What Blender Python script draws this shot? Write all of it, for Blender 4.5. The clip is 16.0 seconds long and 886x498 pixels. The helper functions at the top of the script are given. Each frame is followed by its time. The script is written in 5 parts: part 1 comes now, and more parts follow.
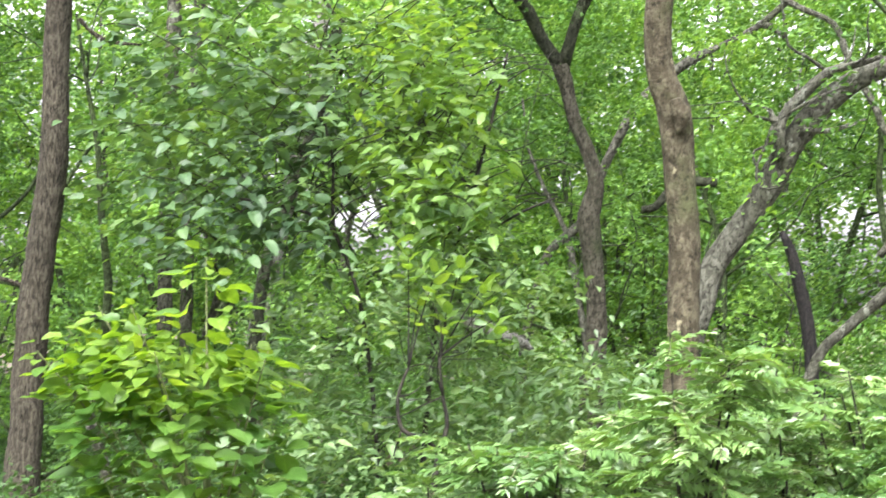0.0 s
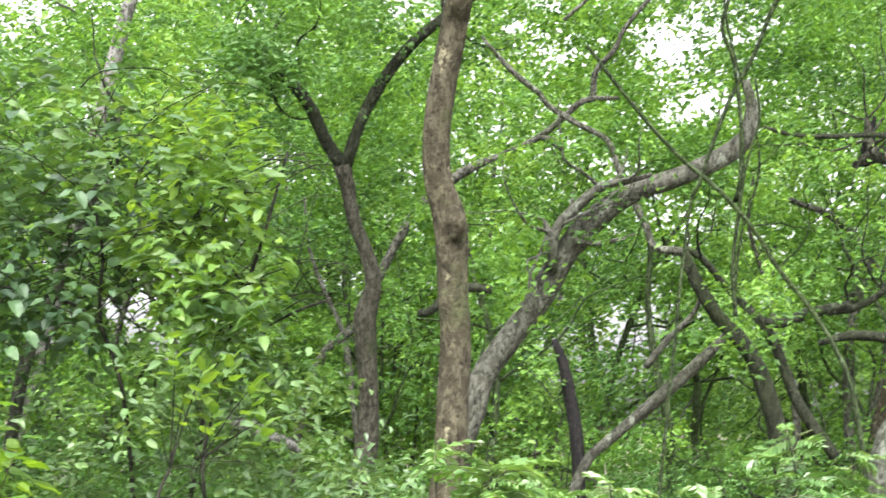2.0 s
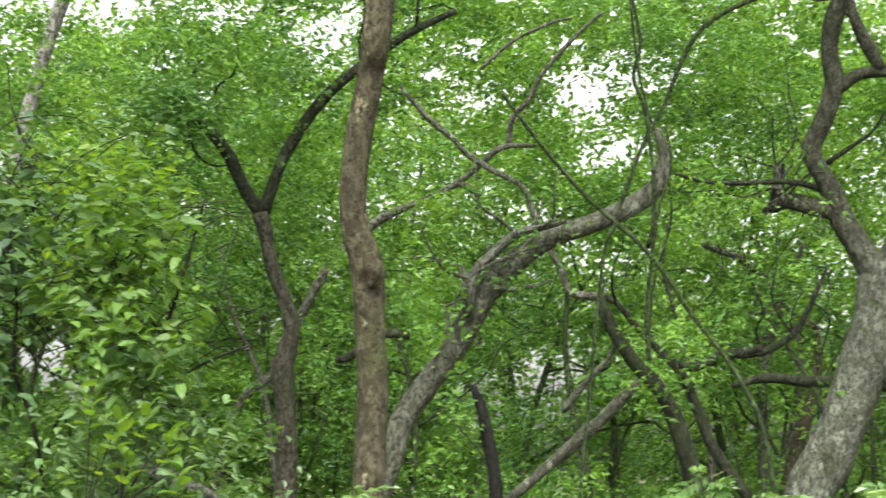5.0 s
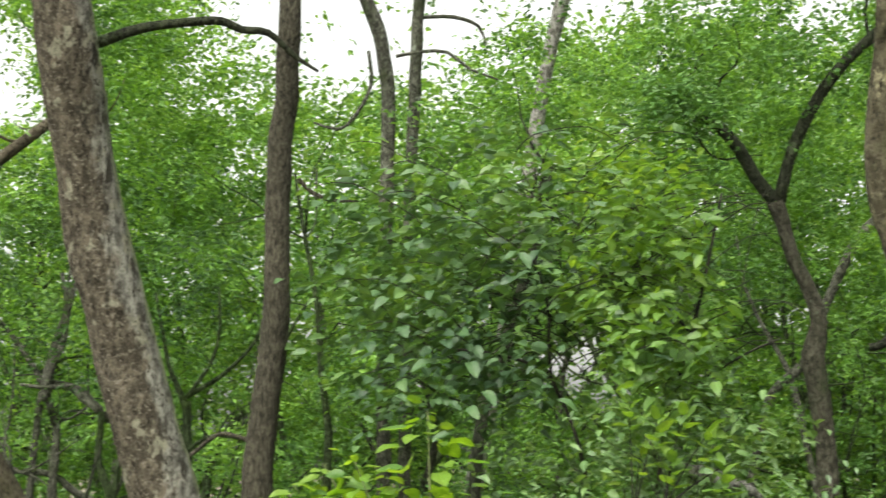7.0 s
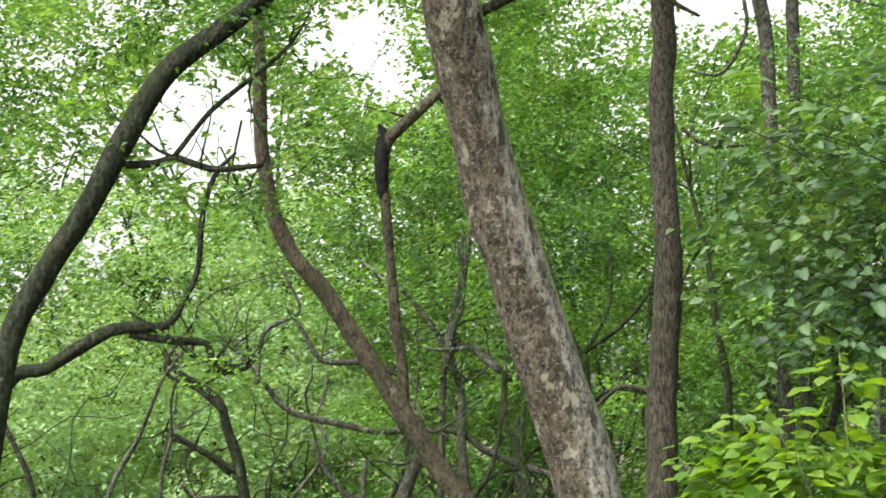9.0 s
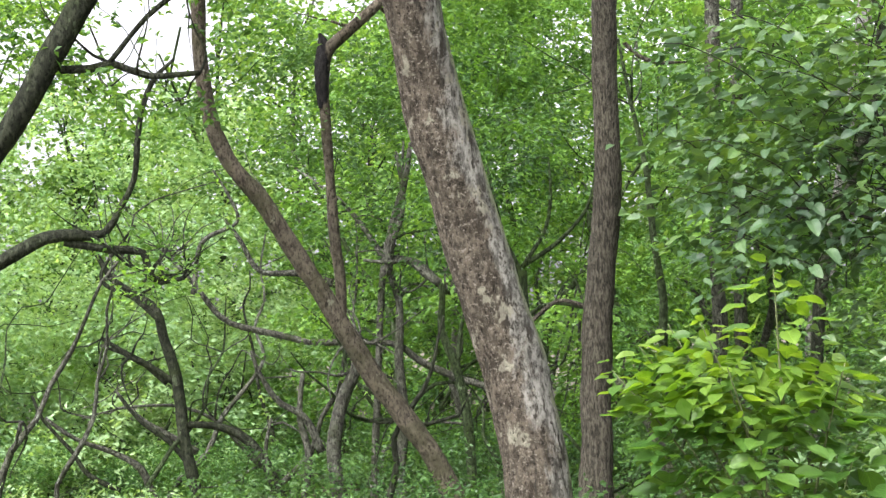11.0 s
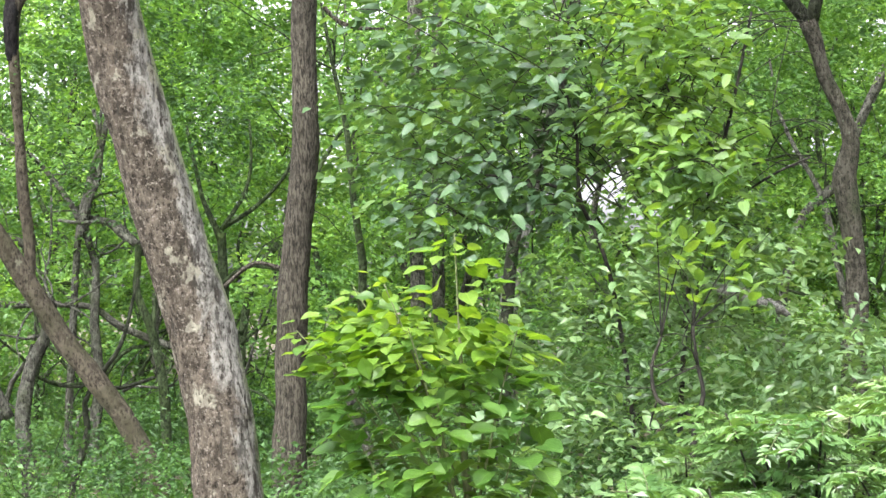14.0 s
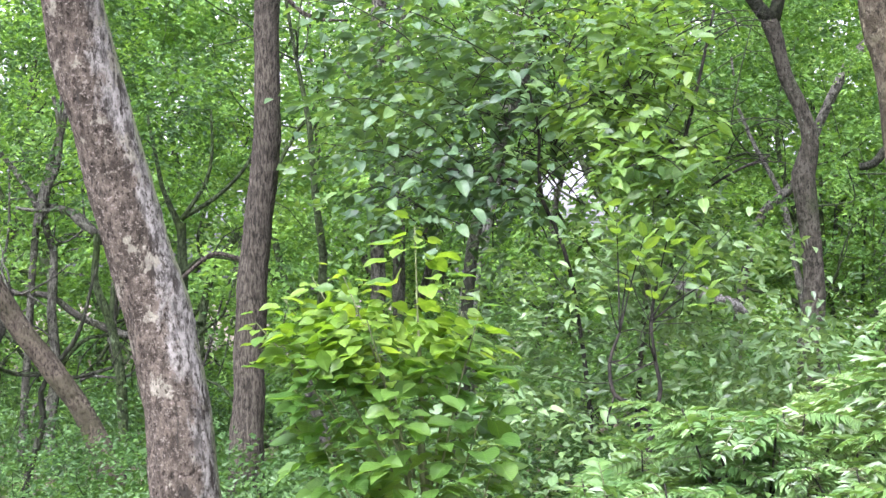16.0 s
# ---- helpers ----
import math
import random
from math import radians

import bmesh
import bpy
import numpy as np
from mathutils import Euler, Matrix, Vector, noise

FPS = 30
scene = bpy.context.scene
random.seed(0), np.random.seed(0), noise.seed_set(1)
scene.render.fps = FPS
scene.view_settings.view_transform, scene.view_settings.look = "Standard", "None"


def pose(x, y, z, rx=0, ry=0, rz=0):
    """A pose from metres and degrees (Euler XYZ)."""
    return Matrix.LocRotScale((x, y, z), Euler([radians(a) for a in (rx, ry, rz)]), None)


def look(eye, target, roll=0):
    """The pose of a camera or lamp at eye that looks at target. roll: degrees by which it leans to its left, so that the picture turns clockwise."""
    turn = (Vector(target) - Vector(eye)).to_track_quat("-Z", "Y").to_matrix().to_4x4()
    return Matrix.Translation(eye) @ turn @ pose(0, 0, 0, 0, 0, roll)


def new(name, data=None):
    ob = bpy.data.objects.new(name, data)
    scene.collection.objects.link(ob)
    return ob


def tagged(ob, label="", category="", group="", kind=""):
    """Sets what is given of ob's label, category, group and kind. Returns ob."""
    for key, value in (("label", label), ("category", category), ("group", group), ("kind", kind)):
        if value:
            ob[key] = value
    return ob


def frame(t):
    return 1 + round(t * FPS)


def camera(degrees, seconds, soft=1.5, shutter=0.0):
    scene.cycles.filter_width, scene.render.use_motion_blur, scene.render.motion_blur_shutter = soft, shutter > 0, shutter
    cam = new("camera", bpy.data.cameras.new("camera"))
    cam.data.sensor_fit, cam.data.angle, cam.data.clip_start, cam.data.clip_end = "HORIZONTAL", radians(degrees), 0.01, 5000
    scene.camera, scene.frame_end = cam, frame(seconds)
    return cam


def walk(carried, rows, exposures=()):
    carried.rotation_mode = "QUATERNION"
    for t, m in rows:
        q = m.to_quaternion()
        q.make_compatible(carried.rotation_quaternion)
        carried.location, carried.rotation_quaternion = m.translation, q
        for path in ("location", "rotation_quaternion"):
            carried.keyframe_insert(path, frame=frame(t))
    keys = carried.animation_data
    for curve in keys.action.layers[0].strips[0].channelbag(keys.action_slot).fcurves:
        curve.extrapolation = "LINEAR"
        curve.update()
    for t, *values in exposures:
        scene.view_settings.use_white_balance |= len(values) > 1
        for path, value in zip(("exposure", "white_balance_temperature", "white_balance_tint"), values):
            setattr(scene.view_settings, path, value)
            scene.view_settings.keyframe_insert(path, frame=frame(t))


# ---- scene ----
LENS = 35.0
cam = camera(LENS, 16.0, soft=1.45, shutter=0.38)
EYE, TILT = 1.6, 3.0
# seconds, place from the standing point, yaw, pitch, lean to the right
ROWS = [
    (0.0, 0.000, -0.000, -0.000, 0.00, 0.00, -0.00),
    (0.5, 0.013, 0.023, 0.007, -2.26, 1.20, -0.31),
    (1.0, 0.026, 0.041, 0.007, -4.51, 1.48, -1.21),
    (1.5, 0.037, 0.051, 0.010, -6.93, 2.80, -1.82),
    (2.0, 0.050, 0.056, 0.021, -8.76, 4.13, -1.98),
    (2.5, 0.061, 0.026, 0.017, -12.17, 5.22, -3.23),
    (3.0, 0.065, 0.017, 0.023, -14.86, 5.96, -3.85),
    (3.2, 0.068, 0.013, 0.023, -16.18, 6.42, -4.08),
    (3.7, 0.071, 0.003, 0.026, -17.63, 6.86, -4.10),
    (4.2, 0.069, -0.005, 0.026, -16.70, 6.71, -3.27),
    (4.8, 0.060, -0.011, 0.024, -13.29, 6.24, -1.86),
    (5.3, 0.045, -0.009, 0.022, -9.30, 6.04, -0.91),
    (5.5, 0.038, -0.009, 0.013, -6.83, 6.22, -0.56),
    (6.0, 0.019, -0.001, 0.019, -1.44, 6.06, 0.00),
    (6.5, -0.008, 0.027, 0.025, 4.07, 5.71, 0.90),
    (7.0, -0.032, 0.032, 0.032, 8.49, 5.90, 1.41),
    (7.5, -0.052, 0.030, 0.028, 12.45, 5.37, 2.10),
    (8.0, -0.073, 0.022, 0.027, 16.67, 5.43, 3.05),
    (8.5, -0.079, 0.004, 0.021, 20.93, 5.30, 3.67),
    (8.7, -0.082, -0.006, 0.016, 22.32, 5.24, 3.75),
    (9.2, -0.088, -0.021, 0.006, 24.41, 4.45, 4.06),
    (9.8, -0.095, -0.027, -0.004, 23.64, 2.76, 4.03),
    (10.3, -0.097, -0.020, -0.007, 21.91, 1.26, 3.73),
    (10.8, -0.092, -0.000, 0.002, 21.48, 0.96, 3.36),
    (11.0, -0.089, 0.010, 0.009, 21.77, 1.16, 3.20),
    (11.5, -0.065, 0.012, -0.005, 18.38, 0.55, 2.48),
    (12.0, -0.045, 0.012, 0.000, 15.70, 0.21, 2.59),
    (12.5, -0.024, 0.016, -0.001, 13.57, -0.25, 2.41),
    (13.0, -0.014, 0.017, -0.003, 12.10, -0.60, 2.27),
    (13.5, 0.002, 0.013, -0.008, 10.51, -0.56, 1.94),
    (14.0, 0.007, 0.012, -0.011, 10.15, -0.83, 2.43),
    (14.5, 0.011, 0.010, -0.014, 9.60, -1.61, 2.48),
    (15.0, 0.012, 0.014, -0.018, 9.19, -1.77, 2.48),
    (15.5, 0.011, 0.017, -0.013, 8.71, -1.46, 2.12),
    (16.0, 0.011, 0.013, -0.013, 8.58, -1.14, 1.61),
]


def held(x, y, z, yaw, pitch, lean):
    turn = pose(0, 0, 0, 0, 0, yaw) @ pose(0, 0, 0, 90 + pitch) @ pose(0, 0, 0, 0, 0, -lean)
    return pose(0, 0, EYE, TILT) @ pose(x, y, z) @ turn


EXPOSURES = [(0.0, 2.50, 6350, 17), (1.5, 2.38, 6450, 14), (2.0, 2.32, 6350, 15), (2.5, 1.93, 6450, 12), (3.0, 1.80, 6700, 2), (5.5, 1.76, 6700, 7), (7.0, 1.58, 6900, 4), (8.5, 1.66, 6750, 6), (11.0, 1.98, 6300, 17), (11.5, 1.94, 6350, 13), (12.5, 2.24, 6450, 11), (14.5, 2.42, 6050, 22), (16.0, 2.49, 5800, 30)]
walk(cam, [(t, held(*r)) for t, *r in ROWS], EXPOSURES)

# ---------------------------------------------------------------- light: bright overcast sky
SUN_HIGH, SUN_ROUND = 50.0, 195.0
world = bpy.data.worlds.new("world")
scene.world = world
world.use_nodes = True
wn, wl = world.node_tree.nodes, world.node_tree.links
sky = wn.new("ShaderNodeTexSky")
sky.sky_type = "NISHITA"
sky.sun_disc = False
sky.sun_elevation, sky.sun_rotation = radians(SUN_HIGH), radians(SUN_ROUND)
sky.air_density, sky.dust_density, sky.ozone_density = 1.0, 6.0, 1.0
veil = wn.new("ShaderNodeHueSaturation")
veil.inputs["Saturation"].default_value = 0.1
wl.new(sky.outputs[0], veil.inputs["Color"])
wl.new(veil.outputs[0], wn["Background"].inputs["Color"])
wn["Background"].inputs["Strength"].default_value = 0.15
sun = new("sun", bpy.data.lights.new("sun", "SUN"))
sun.data.energy, sun.data.angle, sun.data.color = 1.4, radians(35), (1.0, 0.97, 0.9)
a, e = radians(SUN_ROUND), radians(SUN_HIGH)
sun.matrix_world = look((40 * math.sin(a) * math.cos(e), 40 * math.cos(a) * math.cos(e), 40 * math.sin(e)), (0, 0, 0))


# ---------------------------------------------------------------- materials
def shader(name):
    m = bpy.data.materials.new(name)
    m.use_nodes = True
    return m, m.node_tree.nodes, m.node_tree.links, m.node_tree.nodes["Principled BSDF"]


def ramp(n, stops):
    r = n.new("ShaderNodeValToRGB")
    while len(r.color_ramp.elements) < len(stops):
        r.color_ramp.elements.new(0.5)
    for el, (at, c) in zip(r.color_ramp.elements, stops):
        el.position, el.color = at, (*c, 1)
    return r


def noise_node(n, l, scale, detail=3, rough=0.6, source=None):
    k = n.new("ShaderNodeTexNoise")
    k.inputs["Scale"].default_value, k.inputs["Detail"].default_value, k.inputs["Roughness"].default_value = scale, detail, rough
    if source is not None:
        l.new(source, k.inputs["Vector"])
    return k


def leaf_material(name, dark, mid, light, rough=0.45, through_share=0.4, single=False, gloss=0.5, patch=0.35):
    """Leaf blades: hue by leaf, patches by place, part of the light passes through."""
    m, n, l, p = shader(name)
    if single:
        chance = n.new("ShaderNodeObjectInfo").outputs["Random"]
    else:
        chance = n.new("ShaderNodeNewGeometry").outputs["Random Per Island"]
    geo = n.new("ShaderNodeNewGeometry")
    big = noise_node(n, l, patch, 2, 0.5, geo.outputs["Position"])
    both = n.new("ShaderNodeMath")
    both.operation = "MULTIPLY_ADD"
    l.new(chance, both.inputs[0])
    both.inputs[1].default_value = 0.5
    shift = n.new("ShaderNodeMath")
    shift.operation = "MULTIPLY_ADD"
    l.new(big.outputs["Fac"], shift.inputs[0])
    shift.inputs[1].default_value, shift.inputs[2].default_value = 2.4, -0.95
    l.new(shift.outputs[0], both.inputs[2])
    r = ramp(n, [(0.0, dark), (0.5, mid), (1.0, light)])
    l.new(both.outputs[0], r.inputs[0])
    fine = noise_node(n, l, 60.0, 2, 0.5, geo.outputs["Position"])
    mott = n.new("ShaderNodeMixRGB")
    mott.blend_type = "MULTIPLY"
    mott.inputs[0].default_value = 0.35
    l.new(r.outputs[0], mott.inputs[1])
    l.new(fine.outputs["Fac"], mott.inputs[2])
    if single:
        tc = n.new("ShaderNodeTexCoord")
        xyz = n.new("ShaderNodeSeparateXYZ")
        l.new(tc.outputs["Generated"], xyz.inputs[0])
        off = n.new("ShaderNodeMath")
        off.operation = "SUBTRACT"
        l.new(xyz.outputs[0], off.inputs[0])
        off.inputs[1].default_value = 0.5
        far = n.new("ShaderNodeMath")
        far.operation = "ABSOLUTE"
        l.new(off.outputs[0], far.inputs[0])
        slant = n.new("ShaderNodeMath")
        slant.operation = "SUBTRACT"
        l.new(xyz.outputs[1], slant.inputs[0])
        l.new(far.outputs[0], slant.inputs[1])
        beat = n.new("ShaderNodeMath")
        beat.operation = "MULTIPLY"
        l.new(slant.outputs[0], beat.inputs[0])
        beat.inputs[1].default_value = 55.0
        wave = n.new("ShaderNodeMath")
        wave.operation = "SINE"
        l.new(beat.outputs[0], wave.inputs[0])
        rib = ramp(n, [(0.012, (1.35, 1.3, 1.2)), (0.03, (1.0, 1.0, 1.0))])
        l.new(far.outputs[0], rib.inputs[0])
        vein = ramp(n, [(0.86, (1.0, 1.0, 1.0)), (0.97, (1.15, 1.12, 1.1))])
        l.new(wave.outputs[0], vein.inputs[0])
        for extra in (rib, vein):
            x = n.new("ShaderNodeMixRGB")
            x.blend_type = "MULTIPLY"
            x.inputs[0].default_value = 1.0
            l.new(mott.outputs[0], x.inputs[1])
            l.new(extra.outputs[0], x.inputs[2])
            mott = x
        relief = n.new("ShaderNodeBump")
        relief.inputs["Strength"].default_value, relief.inputs["Distance"].default_value = 0.25, 0.004
        l.new(wave.outputs[0], relief.inputs["Height"])
        l.new(relief.outputs[0], p.inputs["Normal"])
    l.new(mott.outputs[0], p.inputs["Base Color"])
    p.inputs["Roughness"].default_value = rough
    p.inputs["Specular IOR Level"].default_value = gloss
    tr = n.new("ShaderNodeBsdfTranslucent")
    warm = n.new("ShaderNodeMixRGB")
    warm.blend_type = "MULTIPLY"
    warm.inputs[0].default_value = 1.0
    l.new(mott.outputs[0], warm.inputs[1])
    warm.inputs[2].default_value = (1.45, 1.38, 0.45, 1)
    l.new(warm.outputs[0], tr.inputs["Color"])
    mix = n.new("ShaderNodeMixShader")
    mix.inputs[0].default_value = through_share
    l.new(p.outputs[0], mix.inputs[1])
    l.new(tr.outputs[0], mix.inputs[2])
    l.new(mix.outputs[0], n["Material Output"].inputs["Surface"])
    return m


def bark_material(name, base, pale, patch=None, stretch=0.5, flake=30.0, fleck=70.0, pale_at=0.5, fleck_at=0.42, fleck_dark=0.3, patch_at=0.6, bump=0.8, moss=None, patch_soft=0.015, crack=0.0, patch_scale=9.0, upper=None):
    """Bark: pale flakes on a darker ground, dark flecks and pits, lichen patches, weathering, relief."""
    m, n, l, p = shader(name)
    tc = n.new("ShaderNodeTexCoord")
    mp = n.new("ShaderNodeMapping")
    mp.inputs["Scale"].default_value = (1, 1, stretch)
    l.new(tc.outputs["Object"], mp.inputs["Vector"])
    object_, along = tc.outputs["Object"], mp.outputs[0]

    def mask(scale, at, soft, source, detail=6):
        k = noise_node(n, l, scale, detail, 0.7, source)
        r = ramp(n, [(at - soft, (0, 0, 0)), (at + soft, (1, 1, 1))])
        l.new(k.outputs["Fac"], r.inputs[0])
        return r.outputs[0], k.outputs["Fac"]

    def mixed(fac, a_, b_, mode="MIX"):
        x = n.new("ShaderNodeMixRGB")
        x.blend_type = mode
        for q, v in ((0, fac), (1, a_), (2, b_)):
            if isinstance(v, (int, float)):
                x.inputs[q].default_value = v
            elif isinstance(v, tuple):
                x.inputs[q].default_value = (*v, 1)
            else:
                l.new(v, x.inputs[q])
        return x.outputs[0]

    flakes, flake_h = mask(flake, pale_at, 0.05, along)
    colour = mixed(flakes, base, pale)
    wide, _ = mask(3.0, 0.5, 0.22, object_, 4)
    colour = mixed(1.0, colour, mixed(wide, (0.72, 0.72, 0.72), (1.2, 1.2, 1.2)), "MULTIPLY")
    if moss:
        green, _ = mask(4.0, 0.58, 0.08, object_)
        colour = mixed(green, colour, moss)
    if patch:
        spots, _ = mask(patch_scale, patch_at, patch_soft, along, 9)
        colour = mixed(spots, colour, patch)
    pits, pit_h = mask(fleck, fleck_at, 0.045, along, 4)
    colour = mixed(1.0, colour, mixed(pits, (fleck_dark,) * 3, (1.0, 1.0, 1.0)), "MULTIPLY")
    if crack:
        long_ = n.new("ShaderNodeMapping")
        long_.inputs["Scale"].default_value = (1, 1, 0.28)
        l.new(object_, long_.inputs["Vector"])
        rifts, _ = mask(20.0, crack, 0.035, long_.outputs[0], 7)
        colour = mixed(1.0, colour, mixed(rifts, (0.32, 0.3, 0.28), (1.0, 1.0, 1.0)), "MULTIPLY")
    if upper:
        # bark colour darkened from a ragged line upwards
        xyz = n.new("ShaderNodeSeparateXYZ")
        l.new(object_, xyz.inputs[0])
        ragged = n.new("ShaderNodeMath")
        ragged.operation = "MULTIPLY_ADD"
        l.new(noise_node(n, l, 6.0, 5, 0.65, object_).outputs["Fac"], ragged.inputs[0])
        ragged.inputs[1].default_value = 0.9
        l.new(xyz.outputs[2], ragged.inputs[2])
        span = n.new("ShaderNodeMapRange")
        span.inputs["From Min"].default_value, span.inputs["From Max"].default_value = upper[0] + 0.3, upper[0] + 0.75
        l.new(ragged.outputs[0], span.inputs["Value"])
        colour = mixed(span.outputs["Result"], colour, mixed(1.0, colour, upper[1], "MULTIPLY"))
    grain, _ = mask(260.0, 0.5, 0.3, along, 2)
    colour = mixed(0.5, colour, mixed(grain, (0.6, 0.6, 0.6), (1.3, 1.3, 1.3)), "MULTIPLY")
    l.new(colour, p.inputs["Base Color"])
    p.inputs["Roughness"].default_value = 0.9
    p.inputs["Specular IOR Level"].default_value = 0.15
    bp = n.new("ShaderNodeBump")
    bp.inputs["Strength"].default_value, bp.inputs["Distance"].default_value = bump, 0.03
    sm = n.new("ShaderNodeMath")
    l.new(flake_h, sm.inputs[0])
    l.new(pit_h, sm.inputs[1])
    l.new(sm.outputs[0], bp.inputs["Height"])
    l.new(bp.outputs[0], p.inputs["Normal"])
    return m




def mottled_bark(name):
    """Flaking brown bark: paler lichen-grey side painted by surface direction, black streaks, pale scabs."""
    m, n, l, p = shader(name)
    tc = n.new("ShaderNodeTexCoord")
    object_ = tc.outputs["Object"]

    def stretched(z):
        mp = n.new("ShaderNodeMapping")
        mp.inputs["Scale"].default_value = (1, 1, z)
        l.new(object_, mp.inputs["Vector"])
        return mp.outputs[0]

    def fade(source, low, high):
        r = ramp(n, [(low, (0, 0, 0)), (high, (1, 1, 1))])
        l.new(source, r.inputs[0])
        return r.outputs[0]

    def mixed(fac, a_, b_, mode="MIX"):
        x = n.new("ShaderNodeMixRGB")
        x.blend_type = mode
        for q, v in ((0, fac), (1, a_), (2, b_)):
            if isinstance(v, (int, float)):
                x.inputs[q].default_value = v
            elif isinstance(v, tuple):
                x.inputs[q].default_value = (*v, 1)
            else:
                l.new(v, x.inputs[q])
        return x.outputs[0]

    def math_node(kind, a_, b_):
        x = n.new("ShaderNodeMath")
        x.operation = kind
        for q, v in enumerate((a_, b_)):
            if isinstance(v, (int, float)):
                x.inputs[q].default_value = v
            else:
                l.new(v, x.inputs[q])
        return x.outputs[0]

    long_, short = stretched(0.5), stretched(1.15)
    fine = noise_node(n, l, 27.0, 10, 0.74, long_).outputs["Fac"]
    scale_ = noise_node(n, l, 58.0, 6, 0.68, short).outputs["Fac"]
    colour = mixed(fade(fine, 0.43, 0.57), (0.030, 0.025, 0.017), (0.098, 0.084, 0.063))
    colour = mixed(fade(scale_, 0.56, 0.62), colour, (0.160, 0.146, 0.118))
    # lighter grey side put into the colour by surface direction, in ragged sheets
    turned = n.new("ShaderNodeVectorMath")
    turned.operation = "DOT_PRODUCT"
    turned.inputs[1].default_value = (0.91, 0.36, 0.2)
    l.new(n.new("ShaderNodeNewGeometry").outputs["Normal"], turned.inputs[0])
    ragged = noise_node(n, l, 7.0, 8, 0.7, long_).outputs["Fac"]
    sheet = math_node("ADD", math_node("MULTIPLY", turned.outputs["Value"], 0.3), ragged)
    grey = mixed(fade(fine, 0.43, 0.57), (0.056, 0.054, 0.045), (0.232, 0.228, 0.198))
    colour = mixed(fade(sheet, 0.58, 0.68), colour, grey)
    # black streaks
    streak = noise_node(n, l, 21.0, 6, 0.68, stretched(0.3)).outputs["Fac"]
    near_sheet = math_node("ADD", streak, math_node("MULTIPLY", turned.outputs["Value"], -0.035))
    colour = mixed(fade(near_sheet, 0.385, 0.42), (0.030, 0.027, 0.020), colour)
    # pale scabs
    scab = noise_node(n, l, 11.0, 5, 0.6, stretched(0.7)).outputs["Fac"]
    colour = mixed(fade(scab, 0.60, 0.64), colour, mixed(fade(fine, 0.4, 0.6), (0.125, 0.118, 0.088), (0.215, 0.210, 0.160)))
    # pale greenish strip put into the colour along the edge the camera sees
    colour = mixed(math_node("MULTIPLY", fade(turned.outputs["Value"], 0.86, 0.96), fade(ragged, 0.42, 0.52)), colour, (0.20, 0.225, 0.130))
    pits = noise_node(n, l, 60.0, 6, 0.66, stretched(0.7)).outputs["Fac"]
    colour = mixed(1.0, colour, mixed(fade(pits, 0.39, 0.45), (0.3, 0.28, 0.25), (1.06, 1.06, 1.06)), "MULTIPLY")
    l.new(colour, p.inputs["Base Color"])
    p.inputs["Roughness"].default_value = 0.9
    p.inputs["Specular IOR Level"].default_value = 0.15
    bp = n.new("ShaderNodeBump")
    bp.inputs["Strength"].default_value, bp.inputs["Distance"].default_value = 1.0, 0.025
    l.new(math_node("ADD", math_node("ADD", fine, pits), math_node("MULTIPLY", streak, 0.8)), bp.inputs["Height"])
    l.new(bp.outputs[0], p.inputs["Normal"])
    return m


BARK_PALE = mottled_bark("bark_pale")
BARK_FURROWED = bark_material("bark_furrowed", (0.041, 0.037, 0.026), (0.092, 0.084, 0.062), (0.165, 0.170, 0.130), 0.22, 75, 85, 0.5, 0.46, 0.3, 0.68, 1.0)
BARK_TAN = bark_material("bark_tan", (0.043, 0.037, 0.023), (0.090, 0.081, 0.053), (0.185, 0.172, 0.108), 0.6, 24, 60, 0.52, 0.42, 0.35, 0.615, 0.8, (0.058, 0.064, 0.030))
BARK_LICHEN = bark_material("bark_lichen", (0.053, 0.054, 0.040), (0.114, 0.118, 0.092), (0.175, 0.190, 0.150), 0.5, 28, 60, 0.5, 0.43, 0.25, 0.6, 1.0, (0.040, 0.047, 0.024))
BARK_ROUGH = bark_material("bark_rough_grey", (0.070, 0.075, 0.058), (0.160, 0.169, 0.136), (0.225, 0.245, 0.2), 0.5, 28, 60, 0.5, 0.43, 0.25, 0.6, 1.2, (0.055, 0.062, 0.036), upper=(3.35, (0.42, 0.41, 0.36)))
BARK_GREY = bark_material("bark_grey", (0.054, 0.054, 0.042), (0.116, 0.119, 0.093), (0.186, 0.208, 0.164), 0.5, 30, 60, 0.52, 0.43, 0.3, 0.63, 0.9, (0.039, 0.048, 0.022))
BARK_DARK = bark_material("bark_dark", (0.018, 0.021, 0.012), (0.041, 0.047, 0.029), (0.075, 0.095, 0.052), 0.45, 30, 60, 0.53, 0.42, 0.35, 0.63, 0.9, (0.026, 0.035, 0.013))
BARK_MOSSY = bark_material("bark_mossy", (0.026, 0.040, 0.015), (0.056, 0.080, 0.034), (0.11, 0.15, 0.08), 0.5, 30, 60, 0.52, 0.43, 0.35, 0.63, 0.9, (0.036, 0.058, 0.014))
BARK_SOOTY = bark_material("bark_sooty", (0.034, 0.032, 0.022), (0.070, 0.067, 0.049), (0.124, 0.141, 0.104), 0.5, 30, 60, 0.52, 0.43, 0.3, 0.63, 0.9, (0.031, 0.038, 0.018))
WEATHERED = bark_material("weathered_wood", (0.1, 0.095, 0.082), (0.26, 0.255, 0.235), None, 0.5, 26, 60, 0.48, 0.43, 0.3)
BARK_RED = bark_material("bark_red", (0.048, 0.041, 0.028), (0.092, 0.080, 0.057), (0.140, 0.141, 0.100), 0.5, 30, 60, 0.5, 0.42, 0.35, 0.66, 0.8, (0.047, 0.046, 0.024))
